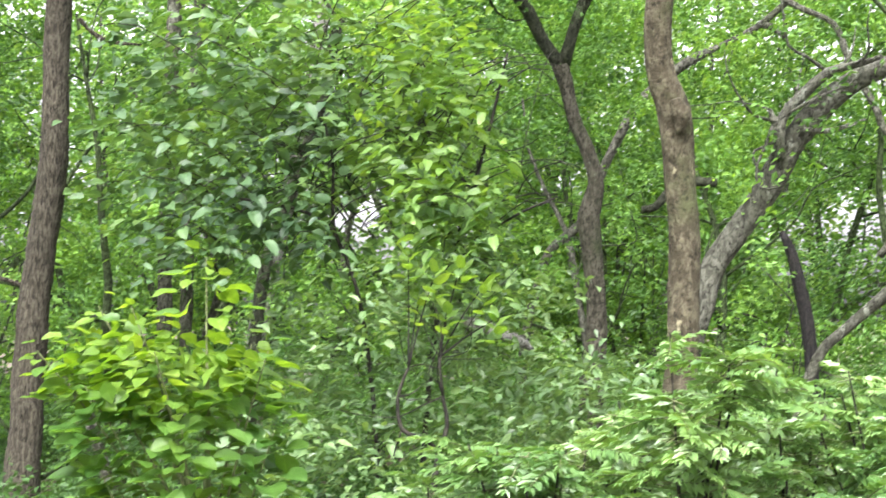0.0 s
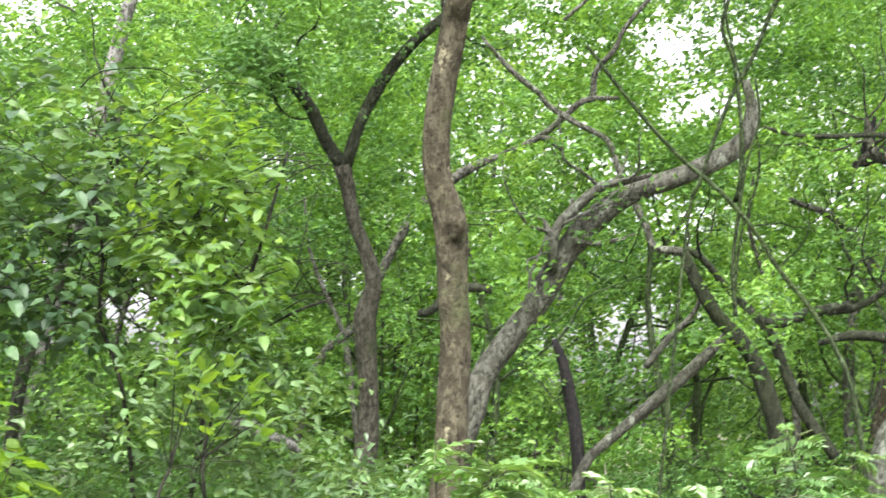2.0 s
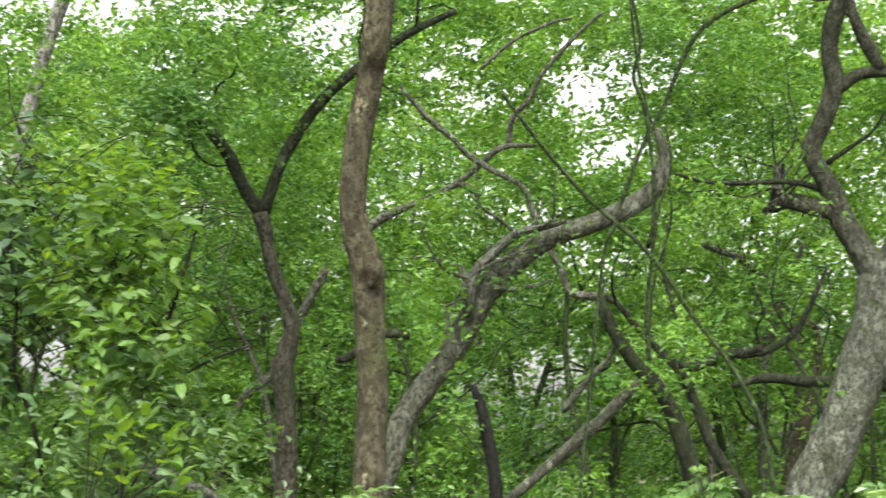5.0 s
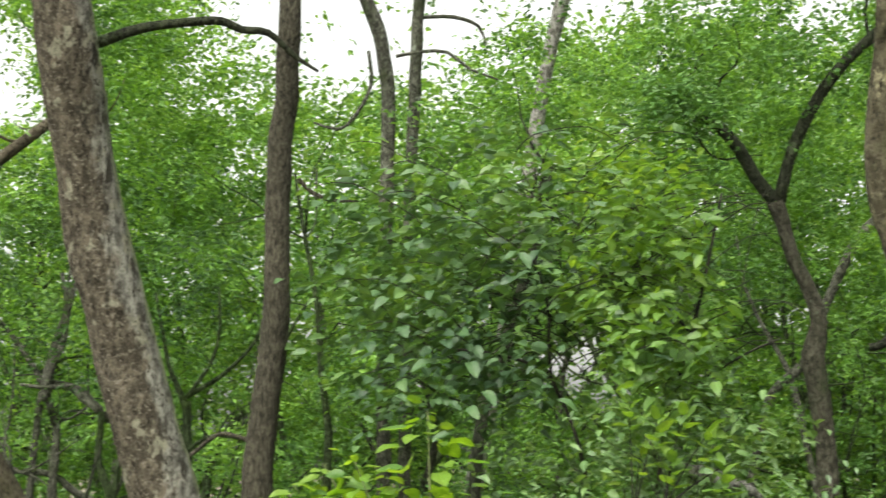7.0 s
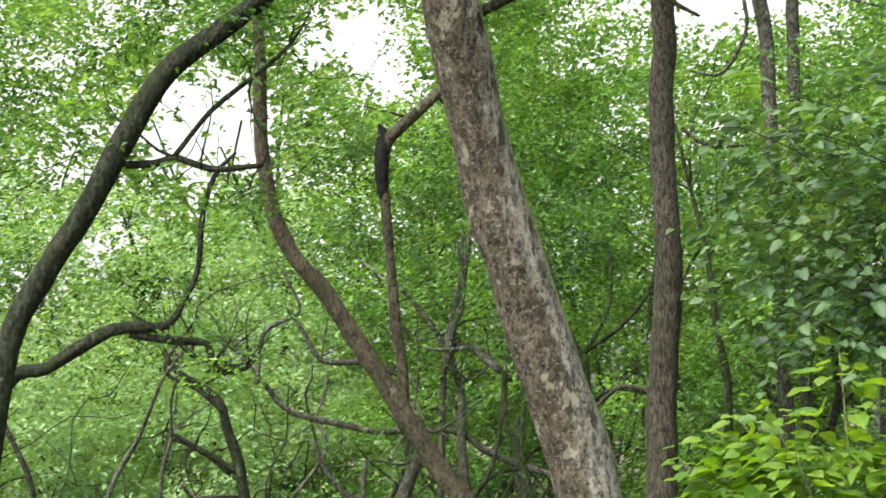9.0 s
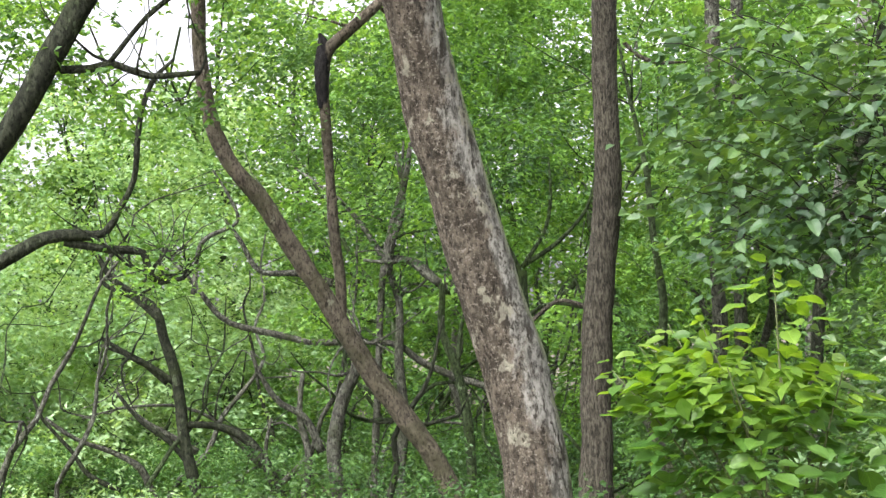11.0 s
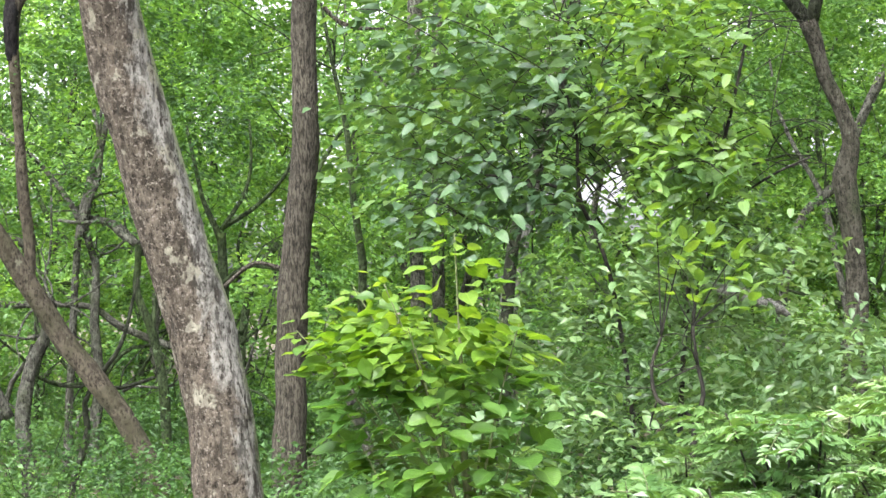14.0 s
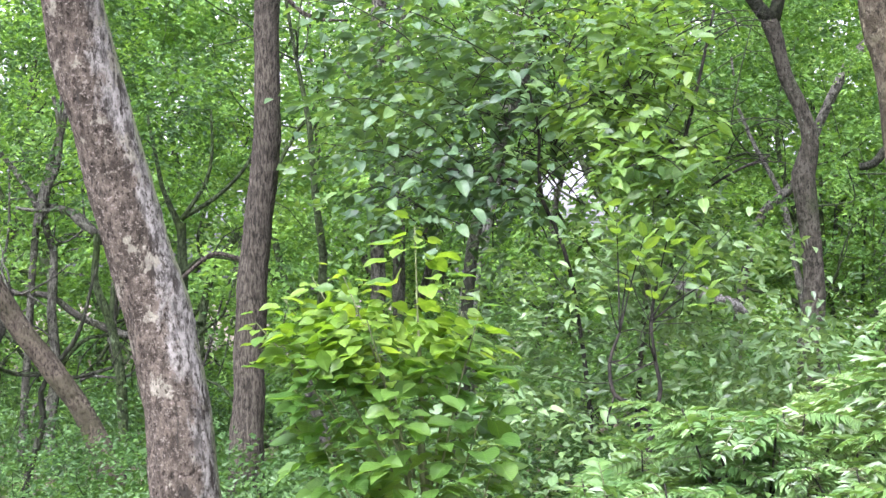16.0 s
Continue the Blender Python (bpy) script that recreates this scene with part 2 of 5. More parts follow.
CHARRED = bark_material("charred_bark", (0.008, 0.008, 0.008), (0.022, 0.02, 0.018), None, 0.4, 40, 70)
STEM_GREEN = bark_material("green_stem", (0.08, 0.1, 0.04), (0.13, 0.15, 0.07), None, 0.3, 40, 80, 0.5, 0.35, 0.6, 0.6, 0.3)
STEM_DARK = bark_material("dark_stem", (0.012, 0.012, 0.009), (0.03, 0.028, 0.021), None, 0.3, 40, 80, 0.52, 0.38, 0.5, 0.6, 0.4)

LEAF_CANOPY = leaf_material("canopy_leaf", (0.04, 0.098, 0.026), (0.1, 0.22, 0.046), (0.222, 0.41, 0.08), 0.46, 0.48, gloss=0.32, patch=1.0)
# lighter, softer leaf tone puts aerial haze into the far trees
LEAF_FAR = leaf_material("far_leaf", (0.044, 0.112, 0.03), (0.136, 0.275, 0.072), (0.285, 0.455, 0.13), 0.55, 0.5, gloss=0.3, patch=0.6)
# leaf colour paled to stand in for strong hazy light on the left
LEAF_HAZY = leaf_material("hazy_leaf", (0.13, 0.25, 0.1), (0.25, 0.41, 0.19), (0.4, 0.57, 0.31), 0.5, 0.5, gloss=0.5, patch=0.8)
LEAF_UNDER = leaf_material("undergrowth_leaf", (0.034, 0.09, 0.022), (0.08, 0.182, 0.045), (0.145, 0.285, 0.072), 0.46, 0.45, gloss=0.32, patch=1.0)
# darker copy of the undergrowth leaf, used where foliage should look darker
LEAF_DARKER = leaf_material("darker_leaf", (0.026, 0.07, 0.018), (0.056, 0.13, 0.034), (0.105, 0.21, 0.056), 0.46, 0.42, gloss=0.32, patch=1.0)
LEAF_DULL = leaf_material("dull_broad_leaf", (0.036, 0.082, 0.038), (0.074, 0.152, 0.058), (0.14, 0.25, 0.062), 0.5, 0.44, gloss=0.6, patch=1.6)
LEAF_SHRUB = leaf_material("shrub_leaf", (0.062, 0.125, 0.046), (0.115, 0.21, 0.08), (0.2, 0.325, 0.12), 0.42, 0.42, gloss=0.65, patch=1.6)
LEAF_DULL_ONE = leaf_material("dull_single_leaf", (0.036, 0.082, 0.038), (0.074, 0.152, 0.058), (0.14, 0.25, 0.062), 0.5, 0.42, True, gloss=0.6, patch=1.6)
LEAF_SHRUB_ONE = leaf_material("shrub_single_leaf", (0.062, 0.125, 0.046), (0.115, 0.21, 0.08), (0.2, 0.325, 0.12), 0.42, 0.42, True, gloss=0.5, patch=1.6)
# sunlit tone of the broad-leaved tree's bright side, put into the leaf colour
LEAF_SUNLIT = leaf_material("sunlit_leaf", (0.06, 0.135, 0.03), (0.12, 0.235, 0.045), (0.21, 0.34, 0.06), 0.45, 0.52, gloss=0.6, patch=1.6)
# same tone for single leaves, also on the shrub's young shoots
LEAF_LIGHT_ONE = leaf_material("light_single_leaf", (0.06, 0.135, 0.03), (0.12, 0.235, 0.045), (0.21, 0.34, 0.06), 0.45, 0.5, True, gloss=0.6, patch=1.6)
LEAF_YOUNG = leaf_material("young_sapling_leaf", (0.095, 0.2, 0.02), (0.155, 0.28, 0.034), (0.235, 0.36, 0.065), 0.4, 0.56, True, gloss=0.5, patch=2.0)
LEAF_MATURE = leaf_material("mature_sapling_leaf", (0.06, 0.15, 0.028), (0.105, 0.22, 0.04), (0.165, 0.295, 0.06), 0.36, 0.56, True, gloss=0.6, patch=2.0)
LEAF_INNER = leaf_material("inner_sapling_leaf", (0.06, 0.15, 0.028), (0.105, 0.22, 0.04), (0.165, 0.295, 0.06), 0.36, 0.56, gloss=0.6, patch=2.0)
LEAF_UPPER = leaf_material("upper_sapling_leaf", (0.09, 0.195, 0.02), (0.148, 0.27, 0.034), (0.225, 0.35, 0.065), 0.4, 0.56, gloss=0.5, patch=2.0)
LEAF_PINNATE = leaf_material("pinnate_leaflet", (0.066, 0.16, 0.04), (0.125, 0.245, 0.068), (0.2, 0.335, 0.105), 0.4, 0.42, gloss=0.7, patch=1.5)


def ground_material():
    m, n, l, p = shader("forest_soil")
    tc = n.new("ShaderNodeTexCoord")
    a_ = noise_node(n, l, 0.8, 5, 0.65, tc.outputs["Object"])
    b_ = noise_node(n, l, 22.0, 5, 0.7, tc.outputs["Object"])
    s = n.new("ShaderNodeMath")
    s.operation = "MULTIPLY_ADD"
    l.new(a_.outputs["Fac"], s.inputs[0])
    s.inputs[1].default_value = 0.5
    h = n.new("ShaderNodeMath")
    h.operation = "MULTIPLY"
    h.inputs[1].default_value = 0.5
    l.new(b_.outputs["Fac"], h.inputs[0])
    l.new(h.outputs[0], s.inputs[2])
    r = ramp(n, [(0.3, (0.03, 0.024, 0.016)), (0.5, (0.09, 0.07, 0.045)), (0.62, (0.07, 0.1, 0.03)), (0.75, (0.16, 0.13, 0.085))])
    l.new(s.outputs[0], r.inputs[0])
    l.new(r.outputs[0], p.inputs["Base Color"])
    p.inputs["Roughness"].default_value = 0.95
    bp = n.new("ShaderNodeBump")
    bp.inputs["Strength"].default_value = 0.8
    l.new(b_.outputs["Fac"], bp.inputs["Height"])
    l.new(bp.outputs[0], p.inputs["Normal"])
    return m


SOIL = ground_material()


# ---------------------------------------------------------------- building helpers
def mesh_of(name, verts, faces, mats, smooth=True, pick=None):
    """A mesh from numpy verts (n, 3) and faces (m, 3 or 4)."""
    verts, faces = np.asarray(verts, np.float32), np.asarray(faces, np.int32)
    k = faces.shape[1]
    me = bpy.data.meshes.new(name)
    me.vertices.add(len(verts))
    me.vertices.foreach_set("co", verts.ravel())
    me.loops.add(faces.size)
    me.loops.foreach_set("vertex_index", faces.ravel())
    me.polygons.add(len(faces))
    me.polygons.foreach_set("loop_start", np.arange(0, faces.size, k, dtype=np.int32))
    me.polygons.foreach_set("use_smooth", np.full(len(faces), smooth))
    for m in mats if isinstance(mats, (list, tuple)) else [mats]:
        me.materials.append(m)
    if pick is not None:
        me.polygons.foreach_set("material_index", np.asarray(pick, np.int32))
    me.update(calc_edges=True)
    return me


def part(name, me, parent, label=""):
    ob = new(name, me)
    ob.parent = parent
    if label:
        tagged(ob, label)
    return ob


def thing(name, place, label, category, group="", kind=""):
    ob = new(name)
    ob.location = place
    return tagged(ob, label, category, group, kind)


def spline(points, step):
    """Catmull-Rom through (x, y, z, r) points, about step apart."""
    p = np.array(points, float)
    p = np.vstack([2 * p[0] - p[1], p, 2 * p[-1] - p[-2]])
    p[[0, -1], 3] = np.abs(p[[0, -1], 3])
    out = []
    for i in range(1, len(p) - 2):
        n = max(2, int(np.linalg.norm(p[i + 1, :3] - p[i, :3]) / step))
        t = np.linspace(0, 1, n, endpoint=False)[:, None]
        a_, b_, c_, d_ = p[i - 1], p[i], p[i + 1], p[i + 2]
        out.append(0.5 * (2 * b_ + (c_ - a_) * t + (2 * a_ - 5 * b_ + 4 * c_ - d_) * t ** 2 + (3 * b_ - a_ - 3 * c_ + d_) * t ** 3))
    out.append(p[-2][None])
    out = np.vstack(out)
    out[:, 3] = np.maximum(out[:, 3], 0.002)
    return out


def tube(points, sides=10, step=0.08, rough=0.06, seed=0, origin=(0, 0, 0)):
    """A tapered, slightly knobbly stem along the points. Gives verts, quads."""
    c = spline(points, step)
    n = len(c)
    tan = np.gradient(c[:, :3], axis=0)
    tan /= np.linalg.norm(tan, axis=1)[:, None] + 1e-9
    u = np.cross(tan[0], (0.31, 0.95, 0.05))
    us = []
    for k in range(n):
        u = u - tan[k] * np.dot(u, tan[k])
        u /= np.linalg.norm(u) + 1e-9
        us.append(u)
    us = np.array(us)
    vs = np.cross(tan, us)
    ang = np.linspace(0, 2 * np.pi, sides, endpoint=False)
    rng = np.random.default_rng(seed)
    wob = np.ones((n, sides))
    for _ in range(7):
        f, q, ph = rng.uniform(1, 16), rng.integers(1, 4), rng.uniform(0, 6.3)
        wob += rough * 0.5 * np.sin(f * np.linspace(0, n * step, n)[:, None] + q * ang[None] + ph)
    wob += rough * 0.35 * rng.standard_normal((n, sides))
    r = c[:, 3:4] * wob
    v = c[:, None, :3] + r[..., None] * (np.cos(ang)[None, :, None] * us[:, None] + np.sin(ang)[None, :, None] * vs[:, None])
    verts = np.vstack([v.reshape(-1, 3), c[0, :3][None], c[-1, :3][None]]) - np.array(origin)
    i, j = np.meshgrid(np.arange(n - 1), np.arange(sides), indexing="ij")
    i, j = i.ravel(), j.ravel()
    k = (j + 1) % sides
    q = np.stack([i * sides + j, i * sides + k, (i + 1) * sides + k, (i + 1) * sides + j], 1)
    j = np.arange(sides)
    k = (j + 1) % sides
    s, e_ = n * sides, n * sides + 1
    top = (n - 1) * sides
    caps = np.vstack([np.stack([k, j, np.full(sides, s), np.full(sides, s)], 1), np.stack([top + j, top + k, np.full(sides, e_), np.full(sides, e_)], 1)])
    return verts, q, caps


def tubes_mesh(name, many, mat, sides=10, step=0.08, rough=0.06, seed=0, origin=(0, 0, 0)):
    vs, fs, at = [], [], 0
    for k, pts in enumerate(many):
        v, q, caps = tube(pts, sides, step, rough, seed + k, origin)
        tri = np.vstack([q[:, [0, 1, 2]], q[:, [0, 2, 3]], caps[:, :3]])
        vs.append(v)
        fs.append(tri + at)
        at += len(v)
    return mesh_of(name, np.vstack(vs), np.vstack(fs), mat)


def rooted(points, flare=1.35, lean=0.35):
    """Carries the lower end of a stem down into the ground."""
    pts = [tuple(p) for p in points]
    if pts[0][2] < pts[-1][2]:
        pts = pts[::-1]
    x, y, z, r = pts[-1]
    px, py, pz, _ = pts[-2]
    dx, dy = (x - px) / max(pz - z, 0.05), (y - py) / max(pz - z, 0.05)
    dx, dy = max(-0.9, min(0.9, dx)) * lean, max(-0.9, min(0.9, dy)) * lean
    pts.append((x + dx * z * 0.55, y + dy * z * 0.55, z * 0.45, r * 1.08))
    pts.append((x + dx * z * 0.95, y + dy * z * 0.95, 0.05, r * flare))
    pts.append((x + dx * z, y + dy * z, -0.2, r * flare * 1.3))
    return pts


def unit(v):
    return v / (np.linalg.norm(v, axis=-1, keepdims=True) + 1e-9)


RHOMB = (np.array([(0, 0, 0), (-0.5, 0.42, 0.10), (0, 1, -0.12), (0.5, 0.42, 0.10)]), np.array([(0, 2, 1), (0, 3, 2)]))
BLADE = (np.array([(0, 0, 0), (-0.42, 0.25, 0.07), (-0.46, 0.55, 0.04), (0, 1, -0.2), (0.46, 0.55, 0.04), (0.42, 0.25, 0.07), (0, 0.45, -0.03)]),
         np.array([(0, 6, 1), (1, 6, 2), (2, 6, 3), (3, 6, 4), (4, 6, 5), (5, 6, 0)]))


def leaves_mesh(name, pos, along, normal, size, wide, mat, shape=RHOMB, origin=(0, 0, 0)):
    y = unit(along)
    x = unit(np.cross(y, normal))
    z = np.cross(x, y)
    t, f = shape
    s = size[:, None, None]
    v = (pos - np.array(origin))[:, None] + s * (wide * t[None, :, 0:1] * x[:, None] + t[None, :, 1:2] * y[:, None] + t[None, :, 2:3] * z[:, None])
    faces = (f[None] + (np.arange(len(pos)) * len(t))[:, None, None]).reshape(-1, 3)
    return mesh_of(name, v.reshape(-1, 3), faces, mat, smooth=False)


def sprays(rng, centre, heading, count, reach, droop=0.3, flat=0.72, tilt=1.0):
    """Leaves in two ranks along short twigs: one twig at each centre, heading its way."""
    n = len(centre)
    h = unit(heading)
    s = rng.uniform(-0.5, 0.5, (n, count))
    side = unit(np.cross(h, (0.0, 0.0, 1.0)))
    sign = np.where(rng.random((n, count)) < 0.5, -1.0, 1.0)
    pos = centre[:, None] + h[:, None] * (s * reach)[..., None]
    pos[..., 2] -= droop * reach * (s + 0.5) ** 2
    pos += rng.normal(0, 0.12 * reach, pos.shape)
    along = h[:, None] * 0.7 + side[:, None] * sign[..., None] + rng.normal(0, 0.35, pos.shape) * (1, 1, tilt)
    along[..., 2] -= droop
    normal = np.zeros_like(pos)
    normal[..., 2] = 1
    normal += rng.normal(0, flat, pos.shape)
    return pos.reshape(-1, 3), along.reshape(-1, 3), normal.reshape(-1, 3)


# sky openings cut to fit the camera's view: bearing, height, half sizes (degrees)
OPENINGS = [(-11.8, 18.8, 6.2, 3.3), (-33.6, 12.9, 2.9, 2.4), (-27.5, 16.4, 2.8, 1.4), (-26.0, 14.8, 1.2, 1.2), (18.0, 15.5, 1.25, 1.1),
            (19.4, 13.3, 1.2, 0.7), (32.0, 13.6, 0.8, 0.7), (16.9, 10.7, 0.8, 0.5), (3.0, 18.4, 2.0, 0.9), (7.2, 17.9, 1.6, 1.3),
            (29.6, 19.2, 1.4, 0.8), (-3.3, 4.1, 1.1, 0.8), (-10.0, 3.7, 0.5, 0.35), (-3.0, 19.0, 3.4, 1.7), (-38.0, 8.5, 1.5, 0.6)]


def leafy(p, rng):
    """Which of the places p stay leafed: few in openings fitted to the camera's view, fewer high up."""
    az = np.degrees(np.arctan2(p[:, 0], p[:, 1]))
    el = np.degrees(np.arctan2(p[:, 2] - EYE, np.hypot(p[:, 0], p[:, 1])))
    keep = np.ones(len(p))
    az, el_ = az + 0.5 * np.sin(2.3 * el + 0.9 * az) + 0.3 * np.sin(5.1 * el - 2.2 * az), el + 0.35 * np.sin(2.9 * az) + 0.2 * np.sin(6.3 * az + 3 * el)
    for a_, b_, ra, rb in OPENINGS:
        d = ((az - a_) / ra) ** 2 + ((el_ - b_) / rb) ** 2
        keep = np.minimum(keep, np.clip((d - 0.55) / 1.4, 0.02, 1.0))
    keep = np.where((az < -33.0) & (el > 8.0), keep * 0.85, keep)
    return rng.random(len(p)) < keep


def cell_noise(u, v, seed):
    """Smooth random values 0 to 1 over a square lattice."""
    i, j = np.floor(u), np.floor(v)
    fu, fv = u - i, v - j
    fu, fv = fu * fu * (3 - 2 * fu), fv * fv * (3 - 2 * fv)

    def corner(p, q):
        return np.modf(np.abs(np.sin(p * 127.1 + q * 311.7 + seed) * 43758.5453))[0]

    return (corner(i, j) * (1 - fu) + corner(i + 1, j) * fu) * (1 - fv) + (corner(i, j + 1) * (1 - fu) + corner(i + 1, j + 1) * fu) * fv


def unbroken(p, rng):
    """Which leaves stay: small chinks of sky, lined up from the camera, pierce the upper canopy, more of them higher
    up.
    """
    az = np.degrees(np.arctan2(p[:, 0], p[:, 1]))
    el = np.degrees(np.arctan2(p[:, 2] - EYE, np.hypot(p[:, 0], p[:, 1])))
    n = 0.45 * cell_noise(az / 0.8, el / 0.6, 3.0) + 0.55 * cell_noise(az / 0.3, el / 0.24, 8.0)
    thin = np.clip((el - 8.5) / 8.0, 0, 1) * np.where(az > 6, 0.305, np.where(az < -22, 0.2, 0.19))
    thin = np.maximum(thin, np.where(az < -24, 0.16, 0.1))
    return n + rng.normal(0, 0.03, len(p)) > thin


def crown_points(rng, x, y, z0, z1, radius, clumps, per, spread):
    """Centres and headings of leafy twigs, gathered in clumps round an axis."""
    q = rng.uniform(0, 2 * np.pi, clumps)
    rr = radius * np.sqrt(rng.uniform(0.02, 1, clumps))
    zz = rng.uniform(z0, z1, clumps)
    c = np.stack([x + rr * np.cos(q), y + rr * np.sin(q), zz], 1)
    c = np.repeat(c, per, 0) + rng.normal(0, spread, (clumps * per, 3)) * (1.1, 1.1, 0.38)
    head = c - np.array([x, y, 0])
    head[:, 2] = 0
    head = unit(head) + rng.normal(0, 0.7, head.shape)
    head[:, 2] = rng.normal(-0.05, 0.25, len(head))
    keep = leafy(c, rng) & (c[:, 2] > 0.1)
    if np.hypot(x, y) > 11.5:
        # leaves left out so the nearer big trees show clear to the camera
        keep &= ~((np.hypot(c[:, 0], c[:, 1]) < 12.0) & (np.degrees(np.arctan2(c[:, 0], c[:, 1])) > 9.0) & (c[:, 1] > 0))
    return c[keep], head[keep]


def crooked(rng, start, heading, length, r, bends=6, wander=0.45, up=0.1):
    """A crooked branch as control points."""
    p, d = np.array(start, float), np.array(heading, float)
    pts = [(*p, r)]
    for k in range(bends):
        d = unit(d + rng.normal(0, wander, 3) + np.array([0, 0, up]))
        p = p + d * length / bends
        pts.append((*p, r * (1 - 0.8 * (k + 1) / bends)))
    return pts


def limb_twigs(rng, limbs, count, length, up=0.15):
    """Thin crooked side twigs from the outer halves of limbs."""
    made = []
    for _ in range(count):
        pts = limbs[rng.integers(len(limbs))]
        k = rng.integers(len(pts) // 2, len(pts))
        x, y, z, r = pts[k]
        if z < 1.0:
            continue
        made.append((pts, crooked(rng, (x, y, z), unit(rng.normal(0, 1, 3) + np.array([0, 0, 0.3])), length * rng.uniform(0.5, 1.2), min(r * 0.5, 0.014), 5, 0.4, up)))
    return made


def stem_tree(name, label, trunk, limbs, bark, category="tree", sides=12, rough=0.06, seed=1, twigs=0, twig_length=0.8, fine=0.08, leaves=0, leaf_len=0.07, root=True, group="", limb_label="", limb_bark=None):
    """A tree from its trunk and its limbs, with thin twigs and sprays of small leaves at their ends."""
    rng = np.random.default_rng(seed)
    trunk = rooted(trunk) if root else trunk
    o = (trunk[-1][0], trunk[-1][1], 0.0) if root else tuple(trunk[0][:3])
    tree = thing(name, o, label, category, group)
    stem = part("trunk", tubes_mesh("trunk", [trunk], bark, sides, fine, rough, seed, o), tree)
    bough = {}
    for k, b in enumerate(limbs):
        bough[id(b)] = part("limb", tubes_mesh("limb", [b], limb_bark or bark, max(7, sides - 4), fine, rough, seed + k + 1, o), tree, limb_label)
    if twigs:
        tw = limb_twigs(rng, limbs or [trunk[:4][::-1]], twigs, twig_length)
        if tw:
            for k, (on, t_) in enumerate(tw):
                part("twig", tubes_mesh("twig", [t_], limb_bark or bark, 5, 0.1, 0.05, seed + k, o), bough.get(id(on), stem))
            tw = [t_ for _, t_ in tw]
            if leaves:
                ends = np.array([p[:3] for t_ in tw for p in t_[2:]])
                ends = ends[rng.integers(0, len(ends), leaves)] + rng.normal(0, 0.12, (leaves, 3))
                ends = ends[leafy(ends, rng)]
                head = rng.normal(0, 1, ends.shape) * (1, 1, 0.3)
                a_, b_, c_ = sprays(rng, ends, head, 9, 0.3)
                whole = unbroken(a_, rng)
                a_, b_, c_ = a_[whole], b_[whole], c_[whole]
                part("crown", leaves_mesh("crown", a_, b_, c_, rng.uniform(0.6, 1.15, len(a_)) * leaf_len, 0.48, LEAF_CANOPY, RHOMB, o), tree)["kind"] = "stuff"
    return tree


def named(name):
    return [o for o in scene.objects if o.name == name][0]


def grow(name, bark, limbs):
    """Further limbs on a tree that stands."""
    tree = named(name)
    for k, b in enumerate(limbs):
        part("limb", tubes_mesh("limb", [b], bark, 9, 0.05, 0.06, 70 + k, tuple(tree.location)), tree)


def clothe(name, blobs, count, leaf_len, mat, seed):
    """A crown of small leaves round a tree's limbs: blobs of centre, half width and half height."""
    rng = np.random.default_rng(seed)
    tree = named(name)
    b = np.array(blobs)[rng.integers(0, len(blobs), count)]
    # twigs gather in flat tufts
    tuft = rng.normal(0, 0.45, (40, 3))
    c = b[:, :3] + (tuft[rng.integers(0, 40, count)] + rng.normal(0, 0.13, (count, 3))) * b[:, [3, 3, 4]]
    head = unit(c - b[:, :3]) + rng.normal(0, 0.5, c.shape)
    head[:, 2] *= 0.3
    a_, d_, n_ = sprays(rng, c, head, 12, leaf_len * 5.0)
    stay = unbroken(a_, rng)
    a_, d_, n_ = a_[stay], d_[stay], n_[stay]
    part("crown", leaves_mesh("crown", a_, d_, n_, rng.uniform(0.6, 1.15, len(a_)) * leaf_len, 0.56, mat, RHOMB, tuple(tree.location)), tree)["kind"] = "stuff"


# ---------------------------------------------------------------- ground
def ground_sheet():
    edge = np.concatenate([-np.geomspace(900, 14, 24), np.linspace(-13, 40, 107), np.geomspace(42, 900, 24)])
    wide = np.concatenate([-np.geomspace(900, 26, 24), np.linspace(-25, 25, 101), np.geomspace(26, 900, 24)])
    gx, gy = np.meshgrid(wide, edge, indexing="ij")
    gz = 0.05 * np.sin(gx * 0.9 + 1.3) * np.cos(gy * 0.7) + 0.03 * np.sin(gx * 2.3 + gy * 1.7) - 0.03
    v = np.stack([gx, gy, gz], -1).reshape(-1, 3)
    a_, b_ = gx.shape
    i, j = np.meshgrid(np.arange(a_ - 1), np.arange(b_ - 1), indexing="ij")
    i, j = i.ravel(), j.ravel()
    f = np.stack([i * b_ + j, (i + 1) * b_ + j, (i + 1) * b_ + j + 1, i * b_ + j + 1], 1)
    return tagged(new("ground", mesh_of("ground", v, f, SOIL)), "brown forest soil with leaf litter under the trees", "ground", kind="structure")


ground_sheet()

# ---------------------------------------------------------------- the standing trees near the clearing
stem_tree("leaning_tree", "stout leaning trunk with pale flaking bark, lichen and a greyer side", [(-2.41, 5.02, 4.34, 0.107), (-2.31, 5.12, 3.44, 0.119), (-2.29, 5.27, 2.99, 0.119), (-2.24, 5.38, 2.53, 0.126), (-2.07, 5.53, 1.75, 0.134), (-1.96, 5.56, 1.28, 0.136), (-1.91, 5.54, 0.87, 0.140)], [[(-2.24, 5.27, 3.36, 0.024), (-2.06, 5.32, 3.43, 0.021), (-1.88, 5.37, 3.46, 0.019), (-1.75, 5.41, 3.47, 0.018), (-1.67, 5.45, 3.44, 0.016), (-1.57, 5.48, 3.43, 0.015), (-1.47, 5.53, 3.34, 0.011), (-1.38, 5.58, 3.28, 0.006)]], BARK_PALE,
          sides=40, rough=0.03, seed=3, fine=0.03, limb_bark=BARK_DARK)
